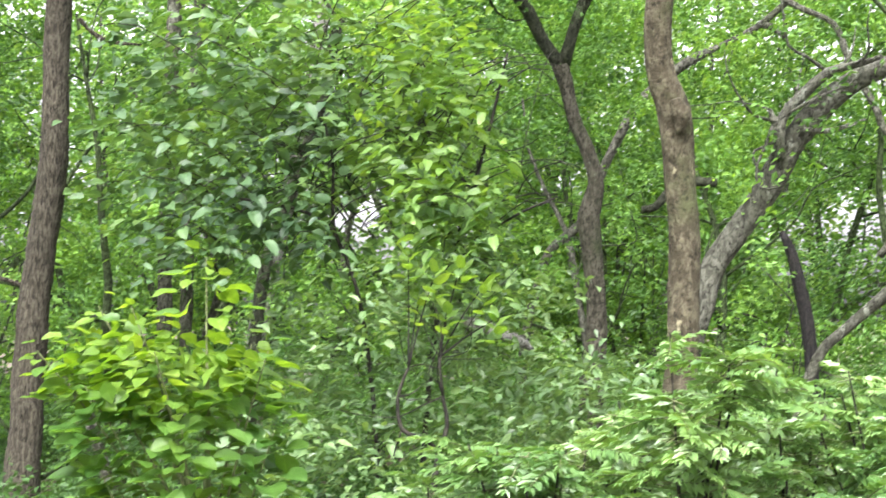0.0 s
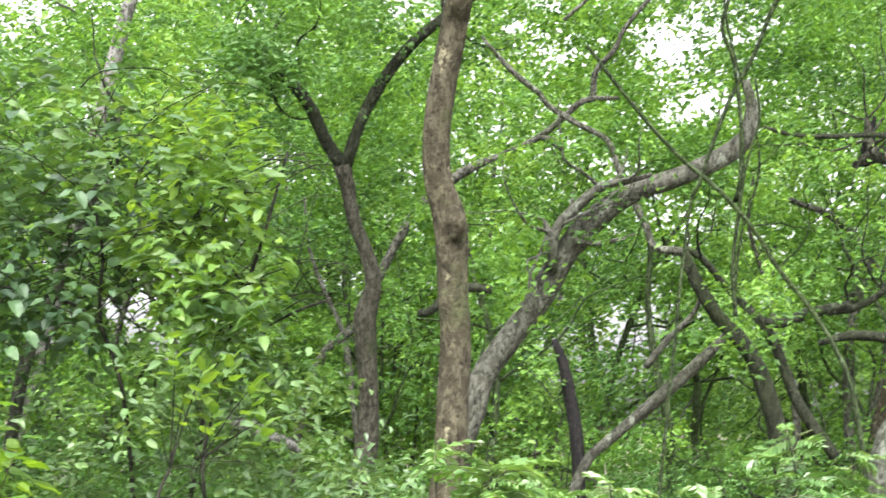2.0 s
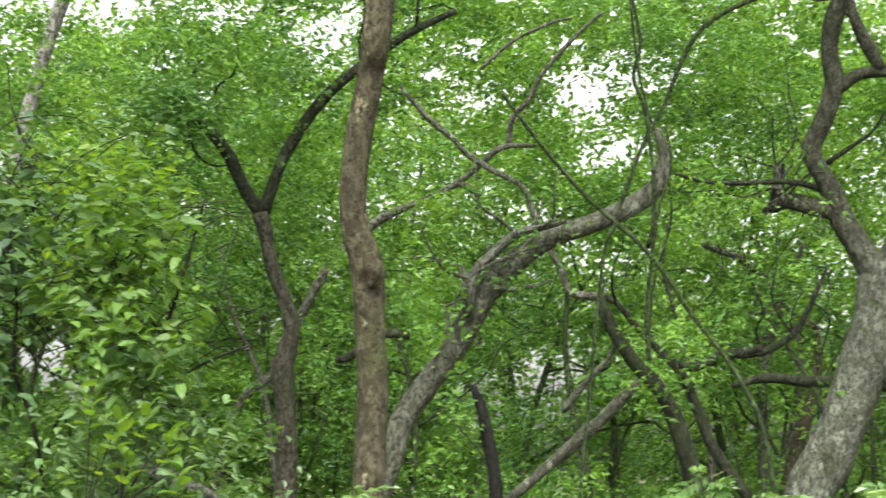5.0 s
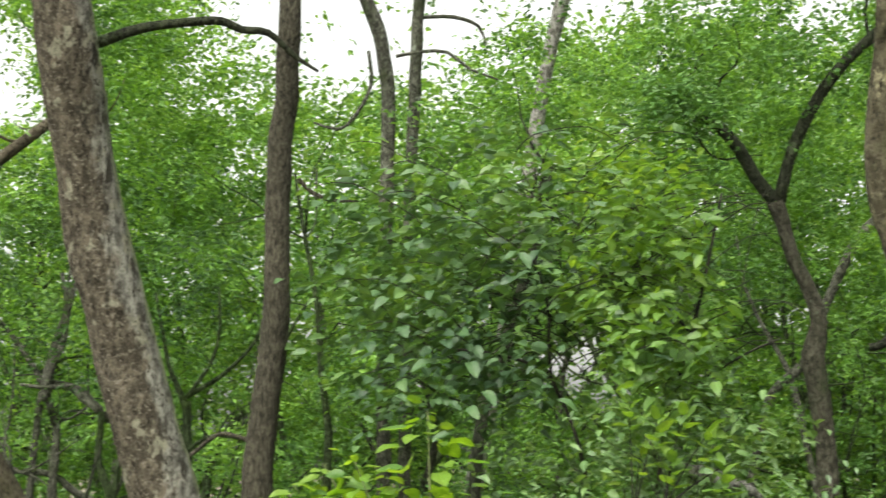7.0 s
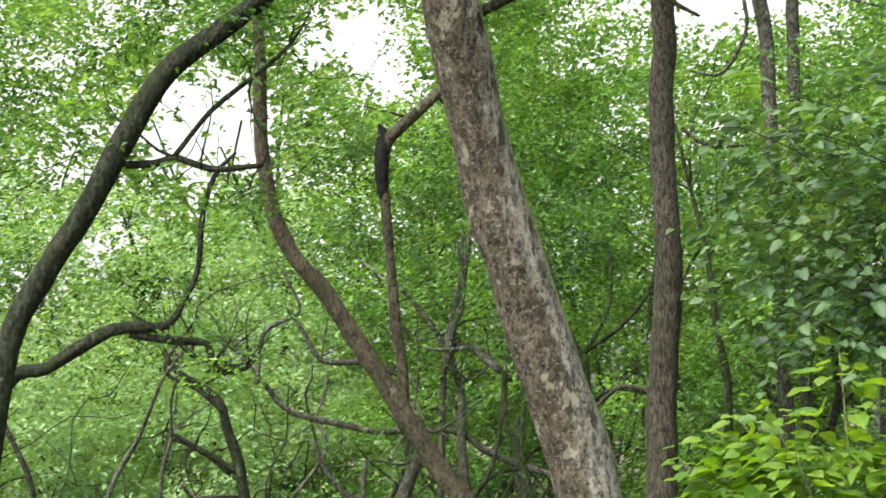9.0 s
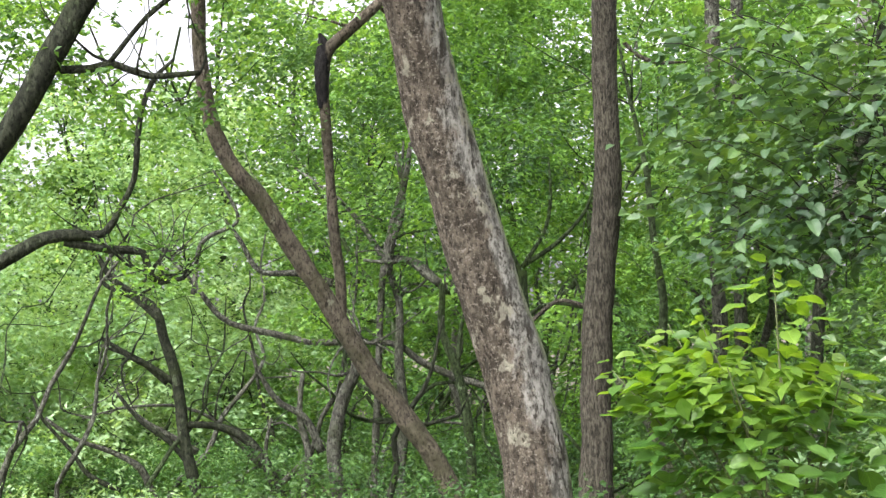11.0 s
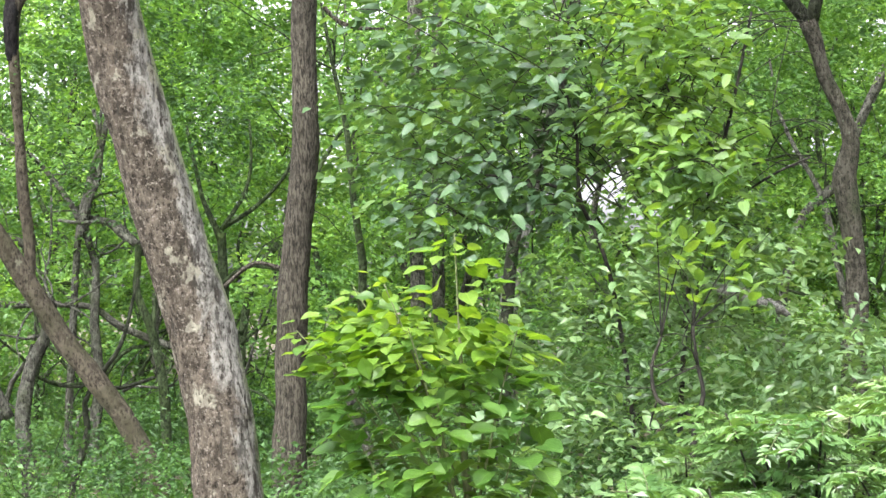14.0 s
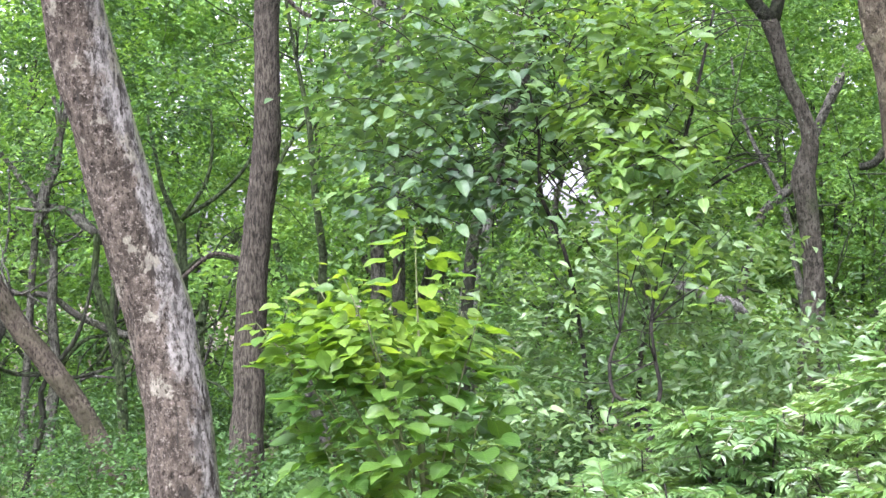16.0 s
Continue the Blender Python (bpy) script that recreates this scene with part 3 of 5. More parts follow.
stem_tree("straight_tree", "slim straight brown trunk with furrowed bark", [(-2.02, 7.93, 5.63, 0.053), (-2.12, 7.93, 4.43, 0.063), (-2.18, 8.07, 3.95, 0.071), (-2.26, 8.18, 3.45, 0.074), (-2.31, 8.28, 2.51, 0.084), (-2.38, 8.30, 2.00, 0.091), (-2.43, 8.29, 1.50, 0.093), (-2.44, 8.27, 1.01, 0.096), (-2.45, 8.22, 0.59, 0.102)], [[(-2.15, 8.22, 3.40, 0.013), (-2.08, 8.25, 3.32, 0.013), (-1.97, 8.29, 3.27, 0.013), (-1.80, 8.33, 3.26, 0.006)], [(-2.48, 8.31, 1.82, 0.013), (-2.64, 8.26, 1.86, 0.013), (-2.77, 8.22, 1.77, 0.013), (-2.83, 8.20, 1.71, 0.013)]], BARK_FURROWED, sides=24, rough=0.05, seed=5, fine=0.03)
stem_tree("knobbly_tree", "tan smooth trunk with a swollen mossy knot", [(1.16, 6.19, 4.92, 0.059), (1.06, 6.19, 3.72, 0.066), (1.04, 6.28, 3.47, 0.063), (1.01, 6.35, 3.22, 0.064), (0.99, 6.41, 2.96, 0.066), (1.01, 6.45, 2.75, 0.067), (1.07, 6.47, 2.57, 0.076), (1.10, 6.50, 2.31, 0.073), (1.12, 6.52, 1.92, 0.074), (1.10, 6.50, 1.40, 0.074), (1.07, 6.49, 1.01, 0.076)], [], BARK_TAN, sides=24, rough=0.035, seed=7, fine=0.04)
knotty = named("knobbly_tree")
kv, kq, kc = tube([(1.06, 6.36, 2.62, 0.020), (1.08, 6.37, 2.57, 0.040), (1.09, 6.37, 2.53, 0.036), (1.08, 6.39, 2.46, 0.015)], 14, 0.02, 0.1, 8, tuple(knotty.location))
part("knot", mesh_of("knot", kv, np.vstack([np.column_stack([kq[:, [0, 1, 2]]]), kq[:, [0, 2, 3]], kc[:, :3]]), BARK_TAN), knotty.children[0], "swollen yellowish knot on the trunk")
stem_tree("forked_tree", "crooked grey trunk forking into two dark limbs", [(1.08, 10.19, 1.21, 0.092), (1.11, 10.20, 1.49, 0.081), (1.11, 10.20, 1.81, 0.072), (1.08, 10.19, 2.14, 0.078), (1.06, 10.18, 2.38, 0.085), (1.11, 10.15, 2.60, 0.061), (1.04, 10.13, 2.87, 0.054), (0.94, 10.11, 3.09, 0.050), (0.89, 10.08, 3.31, 0.055), (0.85, 10.06, 3.46, 0.066)], [[(0.84, 10.06, 3.46, 0.055), (0.72, 10.03, 3.63, 0.046), (0.61, 10.00, 3.84, 0.048), (0.47, 9.96, 4.00, 0.041), (0.30, 9.94, 4.11, 0.028), (0.08, 9.93, 4.18, 0.018)], [(0.87, 10.05, 3.46, 0.048), (0.93, 10.01, 3.68, 0.042), (1.02, 9.95, 3.91, 0.044), (1.16, 9.87, 4.15, 0.044), (1.33, 9.80, 4.36, 0.041), (1.51, 9.73, 4.51, 0.039), (1.69, 9.66, 4.65, 0.035), (1.88, 9.58, 4.77, 0.031), (2.15, 9.48, 4.90, 0.022)]], BARK_SOOTY, limb_bark=BARK_DARK, sides=16, rough=0.04, seed=9, twigs=10, leaves=170)
stem_tree("bent_tree", "thick grey trunk bent far over, patched with lichen", [(1.55, 8.89, 1.43, 0.091), (1.64, 8.88, 1.72, 0.081), (1.71, 8.86, 1.97, 0.081), (1.87, 8.81, 2.19, 0.081), (2.04, 8.76, 2.46, 0.088), (2.19, 8.69, 2.75, 0.081), (2.39, 8.61, 2.98, 0.075), (2.58, 8.53, 3.11, 0.065), (2.82, 8.44, 3.20, 0.062), (3.08, 8.33, 3.32, 0.062), (3.21, 8.25, 3.44, 0.055), (3.23, 8.20, 3.62, 0.039), (3.18, 8.18, 3.79, 0.020)], [[(2.07, 8.61, 2.61, 0.035), (2.08, 8.58, 2.84, 0.032), (2.18, 8.53, 2.97, 0.035), (2.34, 8.47, 3.12, 0.032), (2.51, 8.41, 3.16, 0.019), (2.64, 8.37, 3.20, 0.013)], [(2.10, 8.58, 2.80, 0.029), (2.04, 8.59, 2.84, 0.026), (2.01, 8.58, 2.91, 0.013)], [(2.21, 8.55, 2.78, 0.019), (2.37, 8.51, 2.77, 0.016), (2.56, 8.45, 2.83, 0.008)]], BARK_LICHEN, sides=18, rough=0.045, seed=11, twigs=10, leaves=50)
stem_tree("hooked_tree", "dark crooked trunk with a hooked pale upper limb", [(3.71, 8.90, 1.42, 0.066), (3.62, 8.93, 1.86, 0.063), (3.50, 8.96, 2.16, 0.056), (3.31, 9.02, 2.38, 0.049), (3.17, 9.05, 2.60, 0.043), (3.08, 9.05, 2.81, 0.035)], [[(4.06, 8.87, 1.47, 0.039), (3.86, 8.96, 1.80, 0.039), (3.73, 9.01, 2.14, 0.035), (3.62, 9.03, 2.36, 0.035), (3.43, 9.09, 2.55, 0.025), (3.23, 9.13, 2.79, 0.025), (3.12, 9.16, 2.84, 0.021)], [(3.61, 9.04, 2.36, 0.021), (3.80, 8.96, 2.37, 0.021), (3.97, 8.88, 2.42, 0.021), (4.15, 8.80, 2.45, 0.025), (4.33, 8.70, 2.57, 0.021), (4.43, 8.62, 2.78, 0.018), (4.51, 8.55, 3.01, 0.011)]], BARK_DARK, sides=14, rough=0.05, seed=13, twigs=9, leaves=30)
hooked = named("hooked_tree")
part("limb", tubes_mesh("limb", [[(3.08, 9.05, 2.81, 0.035), (2.89, 9.11, 2.84, 0.026), (2.84, 9.11, 2.97, 0.023), (2.74, 9.11, 3.16, 0.024), (2.64, 9.10, 3.34, 0.023), (2.55, 9.09, 3.55, 0.021), (2.33, 9.12, 3.67, 0.021), (2.15, 9.14, 3.78, 0.019), (2.08, 9.13, 3.86, 0.021), (1.94, 9.14, 3.96, 0.021), (1.79, 9.13, 4.10, 0.017), (1.68, 9.12, 4.22, 0.010)]], BARK_LICHEN, 9, 0.06, 0.07, 14, tuple(hooked.location)), hooked, "pale grey hooked limb")
stem_tree("leaning_pole_tree", "thin dark mossy stem leaning across its neighbours", [(2.08, 7.86, 3.85, 0.010), (2.29, 7.87, 3.60, 0.013), (2.44, 7.87, 3.43, 0.013), (2.65, 7.85, 3.21, 0.014), (2.89, 7.80, 3.00, 0.015), (3.07, 7.77, 2.79, 0.015), (3.21, 7.75, 2.57, 0.015), (3.38, 7.70, 2.34, 0.015), (3.51, 7.66, 2.12, 0.015), (3.62, 7.63, 1.79, 0.015)], [], BARK_MOSSY, sides=9, rough=0.06, seed=15)
stem_tree("slanting_pole_tree", "thin greenish stem slanting up through the canopy", [(3.61, 7.10, 4.41, 0.015), (3.31, 7.28, 4.30, 0.015), (3.15, 7.39, 4.19, 0.015), (3.07, 7.49, 4.02, 0.014), (3.00, 7.59, 3.78, 0.014), (2.90, 7.69, 3.55, 0.013), (2.82, 7.78, 3.28, 0.013), (2.76, 7.84, 3.05, 0.012), (2.71, 7.90, 2.81, 0.010)], [[(2.98, 8.12, 4.61, 0.009), (3.09, 8.25, 4.13, 0.009), (3.23, 8.31, 3.72, 0.009), (3.34, 8.36, 3.29, 0.009), (3.26, 8.47, 2.86, 0.009), (3.24, 8.52, 2.53, 0.009)]], BARK_MOSSY, sides=9, rough=0.06, seed=17, twigs=8, leaves=60)
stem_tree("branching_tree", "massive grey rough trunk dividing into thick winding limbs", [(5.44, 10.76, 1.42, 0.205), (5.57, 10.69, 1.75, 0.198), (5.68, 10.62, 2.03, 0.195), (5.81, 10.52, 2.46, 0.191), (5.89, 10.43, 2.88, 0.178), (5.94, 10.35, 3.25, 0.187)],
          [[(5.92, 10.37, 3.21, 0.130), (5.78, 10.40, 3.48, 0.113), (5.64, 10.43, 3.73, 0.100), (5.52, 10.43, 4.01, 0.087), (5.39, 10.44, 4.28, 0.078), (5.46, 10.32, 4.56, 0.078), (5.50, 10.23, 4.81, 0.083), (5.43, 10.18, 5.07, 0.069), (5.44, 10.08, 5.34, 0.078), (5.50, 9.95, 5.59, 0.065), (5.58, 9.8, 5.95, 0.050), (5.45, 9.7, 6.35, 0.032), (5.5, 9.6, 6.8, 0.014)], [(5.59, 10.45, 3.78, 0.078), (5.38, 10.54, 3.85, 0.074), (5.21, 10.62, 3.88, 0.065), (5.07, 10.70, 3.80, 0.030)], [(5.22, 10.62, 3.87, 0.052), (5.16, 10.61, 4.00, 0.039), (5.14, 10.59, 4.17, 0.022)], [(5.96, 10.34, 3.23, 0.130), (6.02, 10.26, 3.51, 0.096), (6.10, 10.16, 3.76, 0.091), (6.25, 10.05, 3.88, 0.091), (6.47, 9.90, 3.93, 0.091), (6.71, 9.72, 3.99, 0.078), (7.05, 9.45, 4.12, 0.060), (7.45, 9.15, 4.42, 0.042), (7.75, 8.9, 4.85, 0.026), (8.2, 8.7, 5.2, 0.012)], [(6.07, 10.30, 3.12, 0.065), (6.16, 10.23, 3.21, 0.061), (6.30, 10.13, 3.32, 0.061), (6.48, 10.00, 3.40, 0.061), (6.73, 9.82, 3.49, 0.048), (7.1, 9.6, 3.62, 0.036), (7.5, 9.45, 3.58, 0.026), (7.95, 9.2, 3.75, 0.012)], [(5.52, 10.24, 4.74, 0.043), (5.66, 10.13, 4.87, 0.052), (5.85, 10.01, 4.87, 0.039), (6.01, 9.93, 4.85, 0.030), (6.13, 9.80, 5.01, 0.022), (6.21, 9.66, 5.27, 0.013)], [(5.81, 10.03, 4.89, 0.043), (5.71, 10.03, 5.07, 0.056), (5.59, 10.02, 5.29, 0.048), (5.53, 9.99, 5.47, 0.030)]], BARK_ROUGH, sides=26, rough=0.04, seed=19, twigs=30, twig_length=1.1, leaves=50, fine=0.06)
stem_tree("fallen_limb_tree", "grey lichened stem leaning out of the undergrowth", [(2.77, 10.47, 1.31, 0.039), (2.97, 10.42, 1.54, 0.039), (3.13, 10.37, 1.69, 0.043), (3.32, 10.31, 1.87, 0.049), (3.52, 10.24, 2.06, 0.049), (3.69, 10.17, 2.24, 0.039), (3.80, 10.12, 2.39, 0.020)], [], BARK_LICHEN, sides=12, seed=21)
# dark trunk, given the black bark material
stem_tree("charred_snag", "short black stem", [(3.03, 11.64, 1.47, 0.056), (2.99, 11.65, 1.75, 0.056), (2.95, 11.66, 1.93, 0.059), (2.90, 11.66, 2.17, 0.048), (2.82, 11.67, 2.36, 0.026)], [], CHARRED, category="dead tree", sides=12, seed=23)
stem_tree("pale_stem_tree", "slender pale grey stem among the leaves", [(6.63, 14.16, 1.45, 0.068), (6.62, 14.16, 2.18, 0.062), (6.65, 14.11, 2.79, 0.056), (6.75, 14.00, 3.35, 0.051), (6.83, 13.89, 3.84, 0.034)], [], BARK_GREY, sides=10, seed=25, twigs=6)
stem_tree("brown_stem_tree", "short brown stem bending beside a pale one", [(6.31, 12.99, 1.48, 0.063), (6.49, 12.89, 2.16, 0.073), (6.58, 12.83, 2.55, 0.052), (6.60, 12.77, 3.06, 0.031)], [], BARK_RED, sides=10, seed=27, twigs=6)
stem_tree("arching_tree", "grey arching limb with a broken stub, half hidden by leaves", [(0.68, 11.58, 1.47, 0.036), (0.76, 11.57, 1.84, 0.037), (0.88, 11.57, 2.19, 0.038), (1.14, 11.54, 2.43, 0.039), (1.34, 11.52, 2.90, 0.040), (1.50, 11.50, 3.22, 0.042), (1.65, 11.48, 3.45, 0.043), (2.00, 11.43, 3.73, 0.043), (2.31, 11.58, 3.90, 0.025), (2.58, 11.50, 4.03, 0.028), (2.78, 11.42, 4.19, 0.028), (2.97, 11.33, 4.36, 0.025), (3.25, 11.25, 4.38, 0.017)], [[(2.63, 11.48, 4.06, 0.033), (2.74, 11.47, 4.02, 0.033), (2.83, 11.46, 3.93, 0.019)]], BARK_GREY, sides=10, seed=29)
v_tree = stem_tree("slanting_tree", "reddish brown slanting trunk with an upright side limb", [(-4.83, 7.73, 4.73, 0.024), (-4.87, 7.82, 4.45, 0.035), (-4.91, 7.89, 4.16, 0.043), (-4.96, 7.96, 3.83, 0.047), (-4.99, 8.04, 3.46, 0.049), (-4.96, 8.12, 3.12, 0.056), (-4.87, 8.22, 2.85, 0.057), (-4.72, 8.34, 2.62, 0.061), (-4.58, 8.44, 2.34, 0.063), (-4.42, 8.54, 2.03, 0.064), (-4.13, 8.69, 1.46, 0.069), (-3.93, 8.77, 1.15, 0.073), (-3.74, 8.84, 0.86, 0.073), (-3.60, 8.86, 0.54, 0.078), (-3.51, 8.87, 0.31, 0.080)], [[(-4.30, 8.62, 1.82, 0.038), (-4.29, 8.61, 2.06, 0.038), (-4.31, 8.58, 2.37, 0.038), (-4.31, 8.54, 2.75, 0.035), (-4.30, 8.48, 3.14, 0.035), (-4.29, 8.44, 3.40, 0.038), (-4.25, 8.41, 3.59, 0.045), (-4.18, 8.43, 3.68, 0.042), (-4.06, 8.46, 3.78, 0.038), (-3.90, 8.50, 3.91, 0.035), (-3.71, 8.53, 4.09, 0.030), (-3.56, 8.53, 4.29, 0.023)]], BARK_RED, sides=18, rough=0.05, seed=31, fine=0.05, twigs=5, leaves=60)
part("charred_elbow", tubes_mesh("charred_elbow", [[(-4.31, 8.45, 3.24, 0.028), (-4.30, 8.43, 3.36, 0.038), (-4.28, 8.41, 3.48, 0.044), (-4.26, 8.40, 3.60, 0.048), (-4.27, 8.40, 3.69, 0.030), (-4.29, 8.40, 3.74, 0.010)]], CHARRED, 16, 0.02, 0.2, 5, tuple(v_tree.location)), v_tree.children[1], "black charred bark on the limb's elbow")
stem_tree("overhanging_tree", "dark thick limb arching overhead with side branches", [(-5.64, 6.26, 2.21, 0.070), (-5.45, 6.37, 2.66, 0.067), (-5.32, 6.44, 2.88, 0.070), (-5.19, 6.49, 3.10, 0.070), (-5.03, 6.54, 3.39, 0.070), (-4.87, 6.59, 3.65, 0.070), (-4.71, 6.64, 3.84, 0.065), (-4.52, 6.72, 3.98, 0.061), (-4.33, 6.79, 4.12, 0.058), (-4.11, 6.86, 4.29, 0.052)], [[(-5.08, 6.54, 3.26, 0.024), (-4.90, 6.68, 3.27, 0.024), (-4.79, 6.75, 3.30, 0.023), (-4.63, 6.86, 3.23, 0.021), (-4.38, 7.02, 3.25, 0.015)], [(-4.80, 6.73, 3.31, 0.015), (-4.59, 6.81, 3.57, 0.015), (-4.35, 6.90, 3.76, 0.014), (-4.14, 6.97, 3.93, 0.011), (-4.00, 6.99, 4.12, 0.006)]], BARK_DARK, sides=16, rough=0.06, seed=33, twigs=15, leaves=260)
stem_tree("crooked_limb_tree", "dark crooked limb with a knee and upright shoots", [(-7.27, 8.04, 2.10, 0.055), (-7.03, 8.24, 2.24, 0.051), (-6.84, 8.38, 2.39, 0.055), (-6.65, 8.52, 2.51, 0.053), (-6.48, 8.64, 2.53, 0.047), (-6.31, 8.77, 2.54, 0.035), (-6.20, 8.82, 2.73, 0.025), (-6.10, 8.86, 2.94, 0.023), (-6.03, 8.84, 3.36, 0.023), (-5.92, 8.85, 3.65, 0.020), (-5.76, 8.91, 3.82, 0.012)], [[(-6.55, 8.60, 2.48, 0.031), (-6.29, 8.79, 2.42, 0.031), (-6.09, 8.94, 2.39, 0.029), (-6.06, 8.97, 2.22, 0.033), (-5.96, 9.04, 2.17, 0.021), (-5.84, 9.11, 2.19, 0.014)]], BARK_DARK, sides=12, rough=0.07, seed=35, twigs=12, leaves=60)
stem_tree("drooping_tree", "long grey limb sagging across the thicket", [(-7.29, 11.03, 2.60, 0.016), (-7.23, 11.07, 2.52, 0.021), (-7.07, 11.19, 2.28, 0.024), (-6.87, 11.33, 1.96, 0.027), (-6.69, 11.44, 1.85, 0.030), (-6.38, 11.62, 1.76, 0.030), (-6.15, 11.74, 1.69, 0.034), (-5.82, 11.90, 1.68, 0.030), (-5.43, 12.08, 1.64, 0.030), (-5.22, 12.17, 1.47, 0.034), (-4.91, 12.30, 1.31, 0.034), (-4.57, 12.42, 1.13, 0.031)], [], BARK_GREY, sides=10, rough=0.07, seed=37, twigs=14)
stem_tree("thicket_tree", "slim twisted dark trunk with crooked side limbs", [(-7.02, 11.16, 0.21, 0.057), (-7.16, 11.13, 0.83, 0.055), (-7.21, 11.12, 1.35, 0.055), (-7.31, 11.06, 1.77, 0.048), (-7.36, 11.02, 2.03, 0.043), (-7.51, 10.91, 2.19, 0.033), (-7.67, 10.79, 2.32, 0.029), (-7.77, 10.70, 2.56, 0.021)], [[(-7.17, 11.13, 0.98, 0.036), (-6.88, 11.31, 0.94, 0.036), (-6.66, 11.43, 0.80, 0.048), (-6.48, 11.51, 0.49, 0.053), (-6.36, 11.54, 0.17, 0.057)], [(-7.22, 11.11, 1.35, 0.033), (-7.40, 11.00, 1.51, 0.029), (-7.56, 10.89, 1.62, 0.029), (-7.77, 10.75, 1.79, 0.017)]], BARK_DARK, sides=10, rough=0.07, seed=39, twigs=10)
stem_tree("twisted_tree", "thin twisted grey stem low in the thicket", [(-8.15, 11.89, 0.50, 0.036), (-8.38, 11.75, 0.68, 0.026), (-8.64, 11.57, 0.81, 0.023), (-8.79, 11.46, 0.93, 0.021), (-8.90, 11.38, 1.05, 0.013)], [[(-7.69, 12.20, 0.64, 0.036), (-7.93, 12.07, 0.82, 0.031), (-8.11, 11.95, 0.95, 0.026), (-8.27, 11.85, 1.12, 0.021), (-8.36, 11.79, 1.29, 0.013)]], BARK_GREY, sides=8, rough=0.07, seed=41, twigs=10)
stem_tree("pale_trunk_tree", "pale grey trunk deep in the thicket", [(-5.16, 10.28, 0.34, 0.067), (-5.22, 10.29, 0.79, 0.060), (-5.16, 10.35, 1.19, 0.058), (-5.06, 10.40, 1.44, 0.050), (-5.00, 10.43, 1.69, 0.029)], [], BARK_GREY, sides=12, seed=43, twigs=10)
stem_tree("slender_tree", "slender grey stem spreading into thin upright branches", [(-3.56, 10.31, 2.17, 0.036), (-3.56, 10.32, 1.74, 0.040), (-3.62, 10.30, 1.22, 0.044), (-3.64, 10.29, 0.71, 0.049)], [[(-3.56, 10.31, 2.09, 0.029), (-3.60, 10.30, 2.21, 0.024), (-3.69, 10.27, 2.44, 0.019), (-3.74, 10.25, 2.72, 0.015), (-3.79, 10.23, 3.00, 0.010)], [(-3.56, 10.31, 2.19, 0.019), (-3.38, 10.37, 2.48, 0.016), (-3.33, 10.39, 2.76, 0.013), (-3.34, 10.39, 3.04, 0.010)], [(-3.55, 10.32, 2.21, 0.023), (-3.29, 10.40, 2.38, 0.018), (-3.07, 10.47, 2.63, 0.014), (-2.99, 10.50, 2.91, 0.010)], [(-3.58, 10.21, 1.73, 0.013), (-3.46, 10.25, 1.85, 0.015), (-3.31, 10.30, 1.91, 0.015), (-3.09, 10.37, 1.86, 0.013)]], BARK_MOSSY, sides=11, seed=45, twigs=8)
stem_tree("crooked_tree", "grey crooked stem with a kinked side limb", [(-5.52, 12.00, 2.18, 0.033), (-5.40, 12.02, 2.75, 0.038), (-5.26, 12.03, 3.16, 0.033), (-5.18, 12.01, 3.52, 0.019)], [[(-5.53, 11.98, 2.47, 0.024), (-5.27, 12.10, 2.42, 0.033), (-5.11, 12.18, 2.27, 0.038), (-4.95, 12.25, 2.11, 0.033)]], BARK_GREY, sides=9, seed=47, twigs=12)
stem_tree("tall_far_tree", "tall grey trunk rising above the thicket", [(-2.43, 11.50, 5.75, 0.063), (-2.35, 11.60, 5.52, 0.063), (-2.29, 11.68, 5.29, 0.063), (-2.27, 11.79, 4.96, 0.063), (-2.29, 11.91, 4.48, 0.063), (-2.35, 12.05, 3.75, 0.063), (-2.40, 12.17, 2.76, 0.063)], [[(-2.18, 11.73, 5.20, 0.016), (-1.95, 11.76, 5.24, 0.016), (-1.73, 11.80, 5.23, 0.016), (-1.55, 11.86, 5.09, 0.013), (-1.30, 11.92, 4.99, 0.009)], [(-2.41, 11.67, 5.25, 0.016), (-2.41, 11.76, 4.96, 0.018), (-2.58, 11.80, 4.68, 0.018), (-2.72, 11.79, 4.59, 0.016), (-2.92, 11.73, 4.65, 0.009)]], BARK_GREY, sides=12, seed=49)
stem_tree("tall_slim_tree", "tall slim grey trunk beside another", [(-2.07, 12.42, 6.05, 0.058), (-2.12, 12.54, 5.65, 0.058), (-2.17, 12.66, 5.25, 0.058), (-2.21, 12.77, 4.84, 0.058), (-2.30, 12.95, 3.90, 0.058), (-2.37, 13.08, 2.84, 0.058)], [[(-2.07, 12.51, 5.80, 0.019), (-1.78, 12.55, 5.80, 0.019), (-1.55, 12.61, 5.71, 0.017), (-1.49, 12.67, 5.54, 0.010)]], BARK_GREY, sides=12, seed=51)
stem_tree("pale_tall_tree", "tall pale trunk behind the broad-leaved tree", [(-0.79, 13.61, 6.37, 0.073), (-0.87, 13.69, 6.11, 0.073), (-1.00, 13.82, 5.68, 0.068), (-1.14, 13.97, 5.08, 0.073), (-1.33, 14.16, 4.07, 0.078), (-1.51, 14.27, 3.16, 0.083), (-1.70, 14.31, 2.36, 0.089), (-1.89, 14.31, 1.51, 0.094)], [], WEATHERED, sides=12, seed=53)
